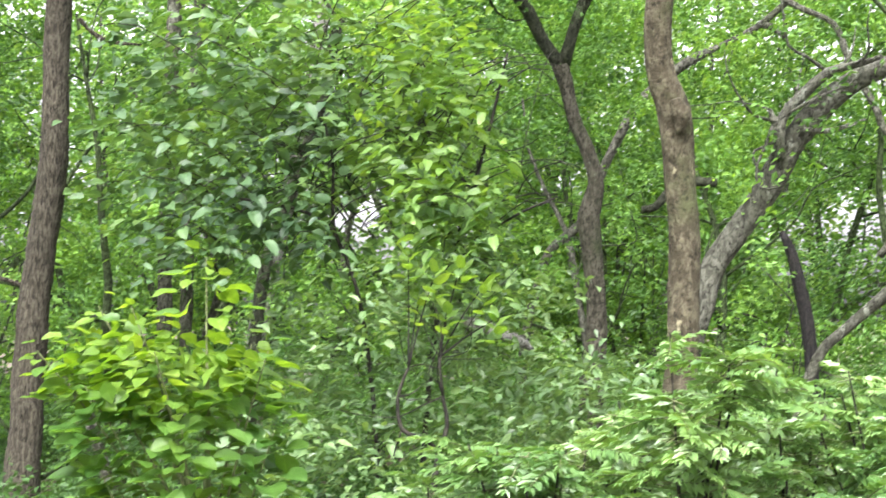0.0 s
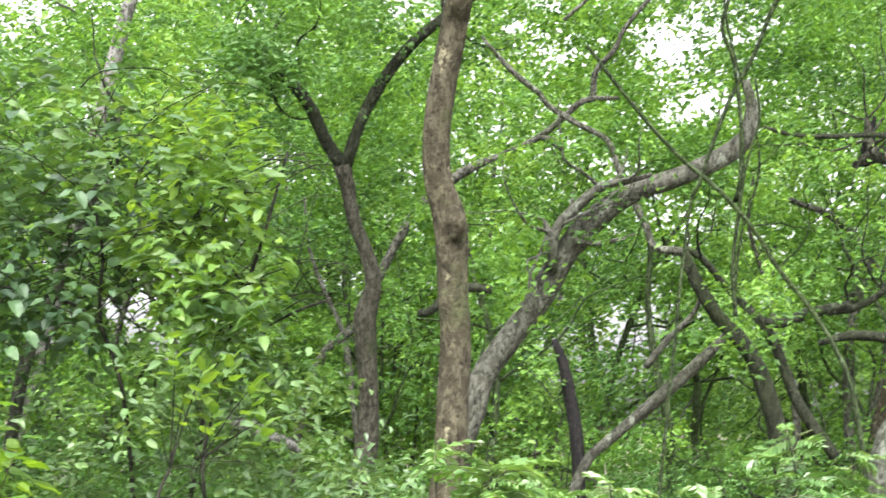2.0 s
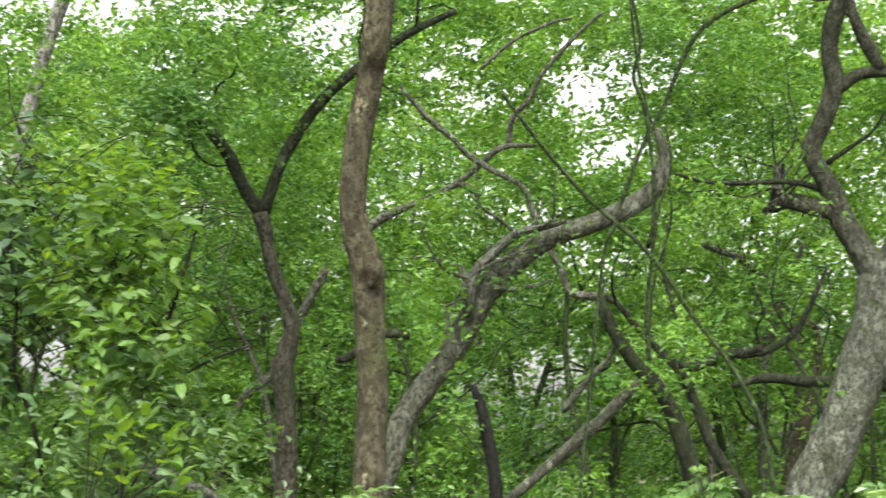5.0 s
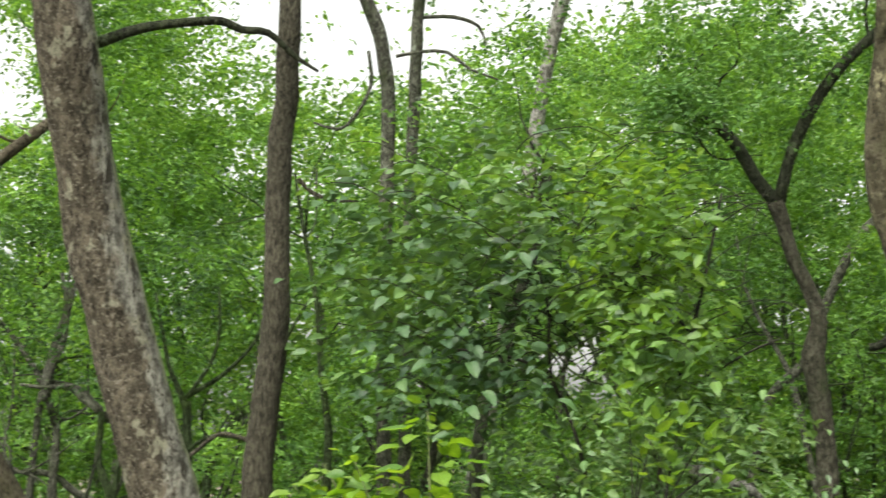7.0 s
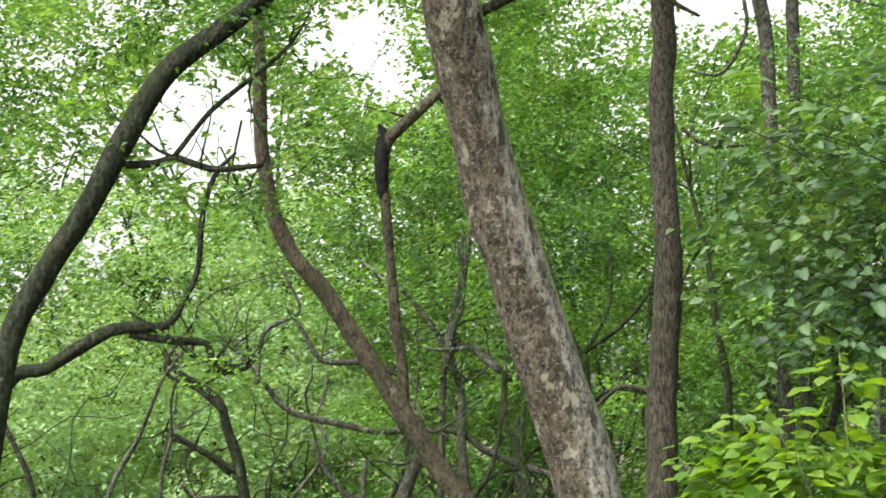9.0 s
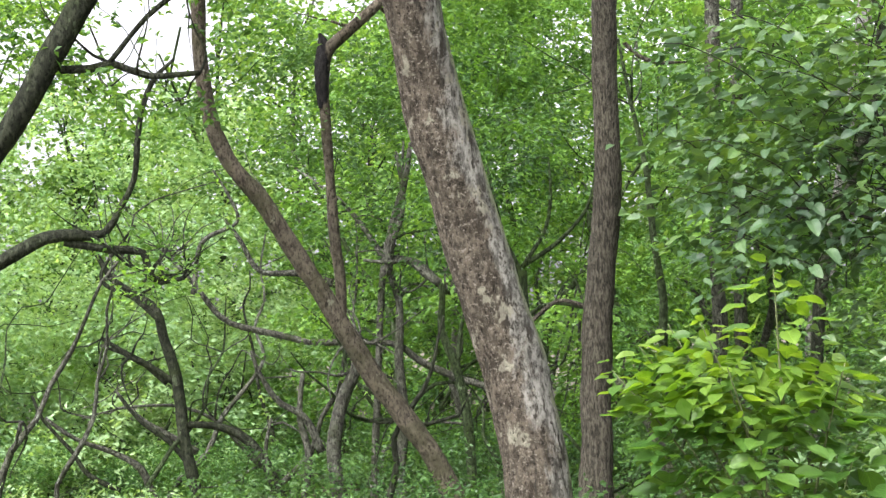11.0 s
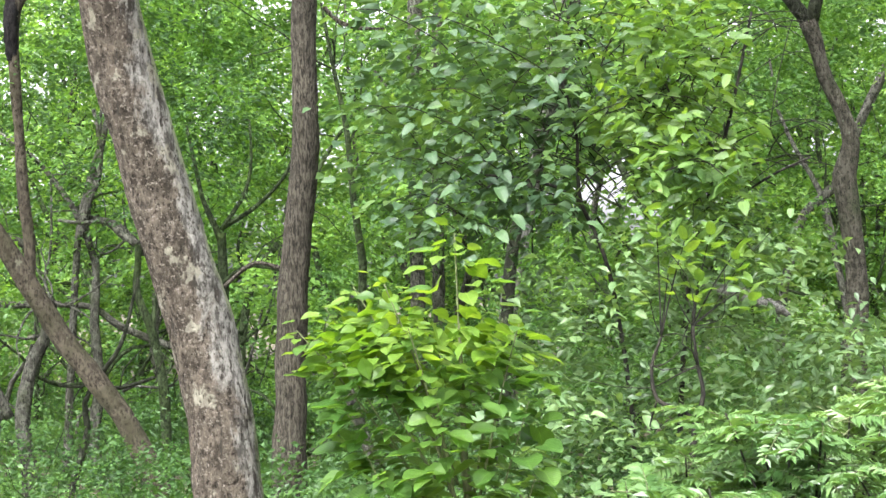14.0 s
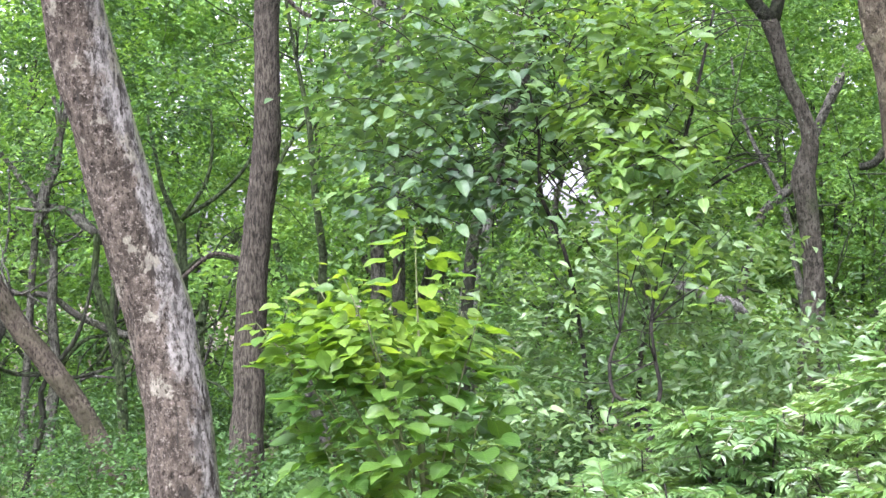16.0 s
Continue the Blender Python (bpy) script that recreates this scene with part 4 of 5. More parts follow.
stem_tree("stub_tree", "short grey bent stem behind a sapling", [(-2.56, 9.25, 1.35, 0.028), (-2.47, 9.27, 1.16, 0.035), (-2.36, 9.29, 1.05, 0.038)], [], BARK_GREY, sides=10, seed=55)
stem_tree("greenish_stem_tree", "thin greenish stem bending up behind a stout trunk", [(-3.96, 9.63, 2.07, 0.021), (-3.96, 9.63, 1.96, 0.024), (-3.97, 9.62, 1.72, 0.028), (-3.90, 9.65, 1.51, 0.031), (-3.84, 9.68, 1.25, 0.034), (-3.81, 9.69, 0.92, 0.037)], [[(-3.84, 9.68, 1.25, 0.021), (-3.87, 9.67, 1.50, 0.018), (-3.82, 9.69, 1.82, 0.016), (-3.70, 9.73, 2.03, 0.013), (-3.64, 9.75, 2.32, 0.010)]], BARK_MOSSY, sides=10, rough=0.07, seed=61, twigs=4)
stem_tree("kinked_stem_tree", "thin dark kinked stem with short side limbs", [(-3.77, 9.17, 1.82, 0.009), (-3.81, 9.15, 1.67, 0.011), (-3.86, 9.13, 1.45, 0.013), (-3.92, 9.10, 1.30, 0.016), (-4.00, 9.07, 1.19, 0.018), (-4.12, 9.02, 0.98, 0.020), (-4.10, 9.02, 0.80, 0.022), (-4.15, 9.00, 0.58, 0.024), (-4.21, 8.97, 0.37, 0.027)], [[(-4.00, 9.07, 1.19, 0.015), (-4.13, 9.01, 1.09, 0.012), (-4.27, 8.95, 1.11, 0.009)], [(-4.00, 9.07, 1.09, 0.015), (-3.90, 9.11, 1.07, 0.013), (-3.68, 9.20, 1.13, 0.012)]], BARK_DARK, sides=10, rough=0.08, seed=63, twigs=5)
stem_tree("grey_stem_tree", "thin grey upright stem in the thicket", [(-6.13, 11.52, 1.41, 0.023), (-6.16, 11.50, 1.00, 0.028), (-6.10, 11.53, 0.69, 0.033), (-6.14, 11.52, 0.28, 0.038)], [[(-6.40, 11.37, 0.40, 0.023), (-6.44, 11.35, 0.71, 0.019), (-6.39, 11.38, 1.01, 0.016)]], BARK_GREY, sides=9, rough=0.07, seed=65, twigs=6)
grow("branching_tree", BARK_DARK, [[(6.31, 10.03, 3.90, 0.071), (6.44, 9.85, 4.01, 0.064), (6.47, 9.71, 4.20, 0.056), (6.37, 9.66, 4.55, 0.048), (6.40, 9.54, 4.95, 0.041), (6.40, 9.43, 5.35, 0.034), (6.37, 9.34, 5.79, 0.027)], [(5.69, 10.58, 2.41, 0.043), (5.45, 10.71, 2.40, 0.048), (5.24, 10.81, 2.43, 0.043), (5.07, 10.89, 2.42, 0.035), (4.88, 10.98, 2.36, 0.020)], [(5.87, 10.49, 2.41, 0.043), (6.05, 10.39, 2.31, 0.035), (6.25, 10.28, 2.20, 0.039), (6.40, 10.19, 2.28, 0.033), (6.58, 10.06, 2.47, 0.033), (6.85, 9.90, 2.60, 0.022), (7.20, 9.70, 2.55, 0.010)], [(5.51, 10.49, 3.98, 0.029), (5.18, 10.43, 4.01, 0.024), (4.75, 10.41, 3.97, 0.021), (4.39, 10.34, 3.95, 0.017), (4.09, 10.25, 3.98, 0.014)], [(5.90, 10.28, 2.41, 0.043), (6.07, 10.03, 2.21, 0.038), (6.18, 9.83, 2.26, 0.032), (6.25, 9.64, 2.41, 0.027), (6.27, 9.49, 2.62, 0.023)], [(6.14, 10.13, 2.55, 0.023), (6.18, 10.02, 2.69, 0.022), (6.26, 9.86, 2.74, 0.020), (6.34, 9.72, 2.87, 0.018)], [(5.52, 10.49, 4.18, 0.029), (5.53, 10.38, 4.20, 0.023), (5.62, 10.23, 4.28, 0.019), (5.74, 10.07, 4.39, 0.014), (5.77, 9.94, 4.51, 0.009)]])
grow("branching_tree", CHARRED, [[(5.23, 10.63, 3.83, 0.037), (5.21, 10.64, 3.99, 0.028), (5.18, 10.65, 4.17, 0.020)], [(5.17, 10.66, 3.80, 0.032), (5.15, 10.67, 3.94, 0.028), (5.21, 10.64, 4.10, 0.022), (5.23, 10.64, 4.21, 0.017)]])
grow("slanting_pole_tree", BARK_MOSSY, [[(2.93, 7.70, 2.94, 0.014), (2.93, 7.61, 3.05, 0.014), (2.90, 7.53, 3.38, 0.013), (2.83, 7.46, 3.70, 0.012), (2.74, 7.40, 3.87, 0.011), (2.75, 7.31, 4.05, 0.010), (2.68, 7.24, 4.29, 0.009), (2.66, 7.16, 4.46, 0.009)], [(3.04, 7.98, 2.30, 0.015), (3.01, 7.95, 2.57, 0.013), (3.02, 7.90, 2.84, 0.012), (3.05, 7.84, 3.18, 0.010), (3.11, 7.78, 3.45, 0.009), (3.07, 7.75, 3.69, 0.007)]])
grow("hooked_tree", BARK_DARK, [[(3.58, 8.91, 2.35, 0.031), (3.69, 8.87, 2.34, 0.030), (3.83, 8.81, 2.41, 0.029), (3.95, 8.76, 2.44, 0.028), (4.10, 8.70, 2.47, 0.027)]])
grow("pale_stem_tree", BARK_GREY, [[(6.69, 14.19, 2.91, 0.063), (6.69, 14.02, 3.61, 0.052), (6.39, 14.00, 3.91, 0.041), (5.91, 14.03, 4.08, 0.031)], [(6.73, 14.18, 3.18, 0.069), (6.75, 14.00, 3.47, 0.056), (6.80, 13.80, 3.70, 0.044), (6.88, 13.59, 4.06, 0.031)]])
grow("fallen_limb_tree", BARK_LICHEN, [[(3.22, 10.35, 2.09, 0.026), (3.37, 10.21, 2.32, 0.023), (3.50, 10.07, 2.49, 0.020), (3.52, 9.95, 2.62, 0.017)]])
grow("arching_tree", BARK_GREY, [[(3.06, 11.39, 4.39, 0.028), (3.06, 11.31, 4.61, 0.025), (3.18, 11.18, 4.77, 0.022), (3.27, 11.07, 4.98, 0.020), (3.54, 10.90, 5.30, 0.017), (3.69, 10.76, 5.44, 0.014)], [(2.81, 11.46, 5.08, 0.018), (3.06, 11.32, 5.30, 0.015), (3.37, 11.16, 5.45, 0.013), (3.51, 11.05, 5.46, 0.011)]])
grow("crooked_tree", BARK_GREY, [[(-5.46, 11.93, 2.27, 0.043), (-5.39, 11.96, 2.59, 0.037), (-5.30, 12.00, 2.82, 0.031), (-5.28, 12.01, 3.13, 0.025), (-5.33, 11.99, 3.44, 0.019)], [(-5.53, 12.19, 2.29, 0.032), (-5.47, 12.22, 2.76, 0.025), (-5.40, 12.25, 3.15, 0.018), (-5.36, 12.26, 3.58, 0.011)], [(-5.08, 12.37, 2.21, 0.027), (-5.28, 12.29, 2.42, 0.021), (-5.53, 12.19, 2.41, 0.016)]])
grow("crooked_tree", BARK_LICHEN, [[(-4.90, 11.92, 2.19, 0.034), (-5.04, 11.88, 2.28, 0.031), (-5.16, 11.82, 2.40, 0.025), (-5.34, 11.74, 2.39, 0.020), (-5.54, 11.65, 2.42, 0.015)]])
grow("drooping_tree", BARK_GREY, [[(-6.01, 11.97, 2.24, 0.038), (-6.30, 11.82, 2.34, 0.032), (-6.62, 11.65, 2.38, 0.026), (-6.76, 11.57, 2.65, 0.022), (-6.89, 11.50, 2.87, 0.016)], [(-6.97, 11.04, 2.16, 0.026), (-6.90, 11.09, 2.63, 0.022), (-6.62, 11.25, 2.81, 0.018), (-6.67, 11.22, 3.04, 0.014), (-6.80, 11.15, 3.30, 0.010)]])
grow("thicket_tree", BARK_DARK, [[(-7.30, 11.09, 1.36, 0.026), (-7.54, 10.92, 1.60, 0.020), (-7.79, 10.75, 1.73, 0.016)], [(-7.18, 11.30, 0.56, 0.030), (-7.37, 11.18, 0.83, 0.025), (-7.57, 11.04, 1.02, 0.020), (-7.72, 10.94, 1.26, 0.016)], [(-7.38, 10.74, 2.80, 0.014), (-7.63, 10.56, 2.34, 0.017), (-7.39, 10.73, 2.13, 0.019), (-7.21, 10.85, 1.92, 0.022)], [(-7.94, 11.23, 0.36, 0.026), (-8.17, 11.06, 0.53, 0.024), (-8.29, 10.98, 0.75, 0.019), (-8.48, 10.82, 1.05, 0.016), (-8.57, 10.76, 1.29, 0.012)]])
grow("pale_trunk_tree", BARK_GREY, [[(-5.31, 10.26, 0.79, 0.037), (-5.43, 10.20, 1.07, 0.031), (-5.62, 10.10, 1.22, 0.026), (-5.74, 10.03, 1.45, 0.019), (-5.79, 10.00, 1.63, 0.014)]])
grow("forked_tree", BARK_DARK, [[(2.00, 10.21, 2.62, 0.033), (1.82, 10.24, 2.63, 0.032), (1.67, 10.26, 2.57, 0.031), (1.56, 10.28, 2.45, 0.030), (1.46, 10.30, 2.43, 0.029)]])
clothe("forked_tree", [(0.2, 9.5, 4.15, 0.38, 0.22), (0.05, 9.55, 4.05, 0.4, 0.3), (0.35, 9.75, 4.1, 0.8, 0.45), (-0.1, 9.7, 3.6, 0.6, 0.4), (0.9, 9.7, 4.45, 0.7, 0.35), (0.3, 9.6, 4.75, 0.9, 0.3)], 420, 0.056, LEAF_UNDER, 91)
# undergrowth leaf reused here as a darker tone for this high crown
clothe("branching_tree", [(5.0, 11.4, 5.5, 0.9, 0.4), (6.6, 11.2, 4.9, 0.7, 0.3), (4.2, 11.2, 5.3, 0.8, 0.35), (5.6, 11.4, 4.8, 0.7, 0.3)], 300, 0.055, LEAF_UNDER, 92)
clothe("arching_tree", [(1.2, 11.1, 2.6, 0.35, 0.3), (1.55, 11.0, 3.3, 0.35, 0.2), (2.1, 10.9, 3.85, 0.4, 0.15), (0.8, 11.1, 2.0, 0.4, 0.3)], 120, 0.05, LEAF_CANOPY, 94)
# darker leaf copy keeps the next two crowns dark
clothe("tall_far_tree", [(-2.3, 11.5, 3.5, 0.28, 0.6), (-2.3, 11.5, 2.7, 0.4, 0.6), (-2.0, 11.4, 3.0, 0.4, 0.5)], 300, 0.055, LEAF_DARKER, 95)
clothe("slanting_tree", [(-3.7, 8.9, 3.5, 0.6, 0.35), (-4.4, 9.0, 3.3, 0.6, 0.45), (-4.8, 9.2, 3.9, 0.5, 0.3), (-3.9, 9.5, 2.6, 0.7, 0.5), (-3.3, 9.6, 3.1, 0.6, 0.5)], 440, 0.055, LEAF_DARKER, 93)
log = thing("fallen_log", (0.4, 7.9, 0.0), "weathered pale grey dead log lying across shrubs", "log")
part("stem", tubes_mesh("stem", [[(0.04, 7.70, 1.64, 0.013), (0.12, 7.70, 1.61, 0.029), (0.22, 7.70, 1.58, 0.037), (0.32, 7.69, 1.54, 0.033), (0.42, 7.68, 1.50, 0.036), (0.49, 7.67, 1.45, 0.013)]], WEATHERED, 16, 0.025, 0.26, 57, (0.4, 7.9, 0.0)), log)


# ---------------------------------------------------------------- broad-leaved tree with dull green leaves
def around(rng, n, az, el, dist):
    """Random places in a sector seen from the clearing."""
    a_ = np.radians(rng.uniform(*az, n))
    e_ = np.radians(rng.uniform(*el, n))
    d = rng.uniform(*dist, n)
    return np.stack([d * np.sin(a_), d * np.cos(a_), EYE + d * np.tan(e_)], 1)


def blade_mesh(name, mat, seed, length=0.15, wide=0.55, bend=0.3):
    """One heart-based, pointed leaf: curved blade, fold along the midrib, short stalk."""
    rng = np.random.default_rng(seed)
    rows = 9
    v, f = [], []
    for k in range(rows):
        s = k / (rows - 1)
        w = wide * 0.5 * length * (math.sin(math.pi * min(1, 0.1 + s * 0.9) ** 0.85) ** 0.72 if k < rows - 1 else 0.02)
        z = -bend * length * s ** 2 + 0.02 * length * math.sin(9 * s + seed)
        for q in (-1, -0.5, 0, 0.5, 1):
            v.append((q * w, length * (s * 1.0 + 0.12) - 0.06 * length * abs(q) * (s < 0.2), z + abs(q) * w * 0.28 + 0.012 * length * math.sin(7 * s + 5 * q + seed)))
    for k in range(rows - 1):
        for q in range(4):
            i = k * 5 + q
            f.append((i, i + 1, i + 6, i + 5))
    i = len(v)
    v += [(-0.014 * length, -0.08 * length, 0), (0.014 * length, -0.08 * length, 0), (0.014 * length, 0.2 * length, 0), (-0.014 * length, 0.2 * length, 0)]
    f.append((i, i + 1, i + 2, i + 3))
    return mesh_of(name, np.array(v), np.array(f), mat)


def leaf_parts(parent, o, pos, along, normal, size, meshes, rng):
    """Single leaves as parts of their plant."""
    for p, d, n_, s in zip(pos, unit(along), normal, size):
        x = unit(np.cross(d, n_))
        z = np.cross(x, d)
        leaf = new("leaf", meshes[rng.integers(len(meshes))])
        leaf.parent = parent
        m = Matrix(((x[0], d[0], z[0], p[0] - o[0]), (x[1], d[1], z[1], p[1] - o[1]), (x[2], d[2], z[2], p[2] - o[2]), (0, 0, 0, 1)))
        leaf.matrix_basis = m @ Matrix.Diagonal((s, s, s, 1))


def broad_leaved_tree():
    rng = np.random.default_rng(101)
    stems = [rooted([(-0.71, 7.93, 2.86, 0.007), (-0.63, 7.98, 2.54, 0.009), (-0.63, 8.00, 2.32, 0.010), (-0.62, 8.02, 2.12, 0.012), (-0.55, 8.03, 1.96, 0.012), (-0.48, 8.04, 1.74, 0.012), (-0.44, 8.28, 1.41, 0.013), (-0.39, 8.26, 0.93, 0.013), (-0.38, 8.21, 0.45, 0.015)]), [(-0.62, 8.02, 2.12, 0.012), (-0.74, 8.00, 2.21, 0.010), (-0.93, 7.98, 2.27, 0.009), (-1.21, 7.94, 2.31, 0.007)]]
    o = (stems[0][-1][0], stems[0][-1][1], 0.0)
    tree = thing("broad_leaved_tree", o, "small tree with dull green broad drooping leaves", "tree")
    part("trunk", tubes_mesh("trunk", [stems[0]], STEM_DARK, 9, 0.06, 0.05, 3, o), tree)
    part("limb", tubes_mesh("limb", [stems[1]], STEM_DARK, 7, 0.06, 0.05, 4, o), tree)
    centre = np.array([-0.72, 8.2, 2.75])
    c = np.vstack([around(rng, 190, (-13.0, 4.5), (7.0, 14.0), (7.5, 9.2)), around(rng, 120, (-13.5, -3.5), (2.8, 9.0), (7.4, 8.8)), around(rng, 70, (-3.5, 5.0), (4.6, 8.0), (7.3, 8.6))])
    # rounded outline: thin the corners
    az = np.degrees(np.arctan2(c[:, 0], c[:, 1]))
    el = np.degrees(np.arctan2(c[:, 2] - EYE, c[:, 1]))
    c = c[((az + 4.5) / 9.5) ** 4 + ((el - 8.0) / 6.4) ** 4 < rng.uniform(0.7, 1.1, len(c))]
    c = c[leafy(c, rng)]
    head = unit(c - centre) + rng.normal(0, 0.45, c.shape)
    head[:, 2] *= 0.2
    for k, (p, h) in enumerate(zip(c[::3], unit(head)[::3])):
        back = p - h * 0.34 + np.array([0.0, 0.04, -0.12])
        part("twig", tubes_mesh("twig", [[(*(back - h * 0.12 + np.array([0, 0.05, -0.12])), 0.004), (*back, 0.0035), (*p, 0.003), (*(p + h * 0.2 - np.array([0, 0, 0.05])), 0.002)]], STEM_DARK, 5, 0.08, 0.05, 9 + k, o), tree)
    a_, b_, n_ = sprays(rng, c, head, 11, 0.5, 0.22, 0.5, 0.6)
    size = rng.uniform(0.06, 0.125, len(a_))
    inside = np.degrees(np.arctan2(a_[:, 0], a_[:, 1])) < -0.6 + rng.normal(0, 1.3, len(a_))
    inside &= leafy(a_, rng)
    a_, b_, n_, size = a_[inside], b_[inside], n_[inside], size[inside]
    near = np.argsort(a_[:, 1])
    one, rest = near[:300], near[300:]
    leaf_parts(tree, o, a_[one], b_[one], n_[one], size[one] * 0.9, [blade_mesh("leaf", LEAF_DULL_ONE, 40 + k, 1.0, 0.52 + 0.05 * k, 0.1 + 0.1 * k) for k in range(4)], rng)
    part("crown", leaves_mesh("crown", a_[rest], b_[rest], n_[rest], size[rest], 0.58, LEAF_DULL, BLADE, o), tree)["kind"] = "stuff"
    return tree


def light_leaved_tree():
    """Its sunlit side as an added tree, the brightness put into its leaf colour."""
    rng = np.random.default_rng(107)
    stem = rooted([(0.36, 7.75, 3.1, 0.007), (0.24, 7.85, 2.6, 0.01), (0.12, 7.9, 2.2, 0.012), (-0.02, 7.95, 1.7, 0.014), (-0.1, 8.0, 1.0, 0.016)])
    limbs = [[(0.0, 7.92, 1.85, 0.011), (0.18, 7.8, 2.05, 0.009), (0.42, 7.7, 2.2, 0.008), (0.62, 7.6, 2.28, 0.005)], [(0.16, 7.88, 2.35, 0.008), (-0.05, 7.75, 2.6, 0.007), (-0.2, 7.7, 2.95, 0.004)]]
    o = (stem[-1][0], stem[-1][1], 0.0)
    tree = thing("light_leaved_tree", o, "sunlit side of the broad-leaved tree, thin yellow-green oval leaves", "tree")
    part("trunk", tubes_mesh("trunk", [stem], STEM_DARK, 9, 0.06, 0.05, 3, o), tree)
    for k, b in enumerate(limbs):
        part("limb", tubes_mesh("limb", [b], STEM_DARK, 7, 0.06, 0.05, 4 + k, o), tree)
    c = np.vstack([around(rng, 120, (-2.6, 2.0), (4.4, 11.0), (7.2, 8.8)), around(rng, 60, (-1.5, 2.6), (1.8, 6.0), (7.1, 8.2)), around(rng, 30, (-3.0, 1.6), (10.0, 13.0), (7.4, 8.8))])
    c = c[leafy(c, rng)]
    head = unit(c - np.array([0.1, 8.1, 2.6])) + rng.normal(0, 0.5, c.shape)
    head[:, 2] *= 0.25
    for k, (p, h) in enumerate(zip(c[::3], unit(head)[::3])):
        back = p - h * 0.3 + np.array([0.0, 0.04, -0.1])
        part("twig", tubes_mesh("twig", [[(*back, 0.0035), (*p, 0.003), (*(p + h * 0.2 - np.array([0, 0, 0.05])), 0.002)]], STEM_DARK, 5, 0.08, 0.05, 9 + k, o), tree)
    a_, b_, n_ = sprays(rng, c, head, 11, 0.45, 0.25, 0.5, 0.6)
    size = rng.uniform(0.05, 0.1, len(a_))
    stay = leafy(a_, rng) & (np.degrees(np.arctan2(a_[:, 0], a_[:, 1])) < 2.6 + rng.normal(0, 0.5, len(a_)))
    a_, b_, n_, size = a_[stay], b_[stay], n_[stay], size[stay]
    near = np.argsort(a_[:, 1])
    one, rest = near[:300], near[300:]
    leaf_parts(tree, o, a_[one], b_[one], n_[one], size[one], [blade_mesh("leaf", LEAF_LIGHT_ONE, 80 + k, 1.0, 0.5 + 0.05 * k, 0.1 + 0.1 * k) for k in range(4)], rng)
    part("crown", leaves_mesh("crown", a_[rest], b_[rest], n_[rest], size[rest], 0.56, LEAF_SUNLIT, BLADE, o), tree)["kind"] = "stuff"


broad_leaved_tree()
light_leaved_tree()
stem_tree("mossy_tree", "dark grey trunk hidden behind broad leaves", [(-1.33, 10.25, 1.80, 0.045), (-1.21, 10.24, 2.29, 0.045), (-1.05, 10.22, 2.73, 0.045), (-0.86, 10.16, 3.29, 0.045), (-0.76, 10.07, 3.80, 0.041)], [], BARK_DARK, sides=12, seed=59, twigs=6, leaves=90)


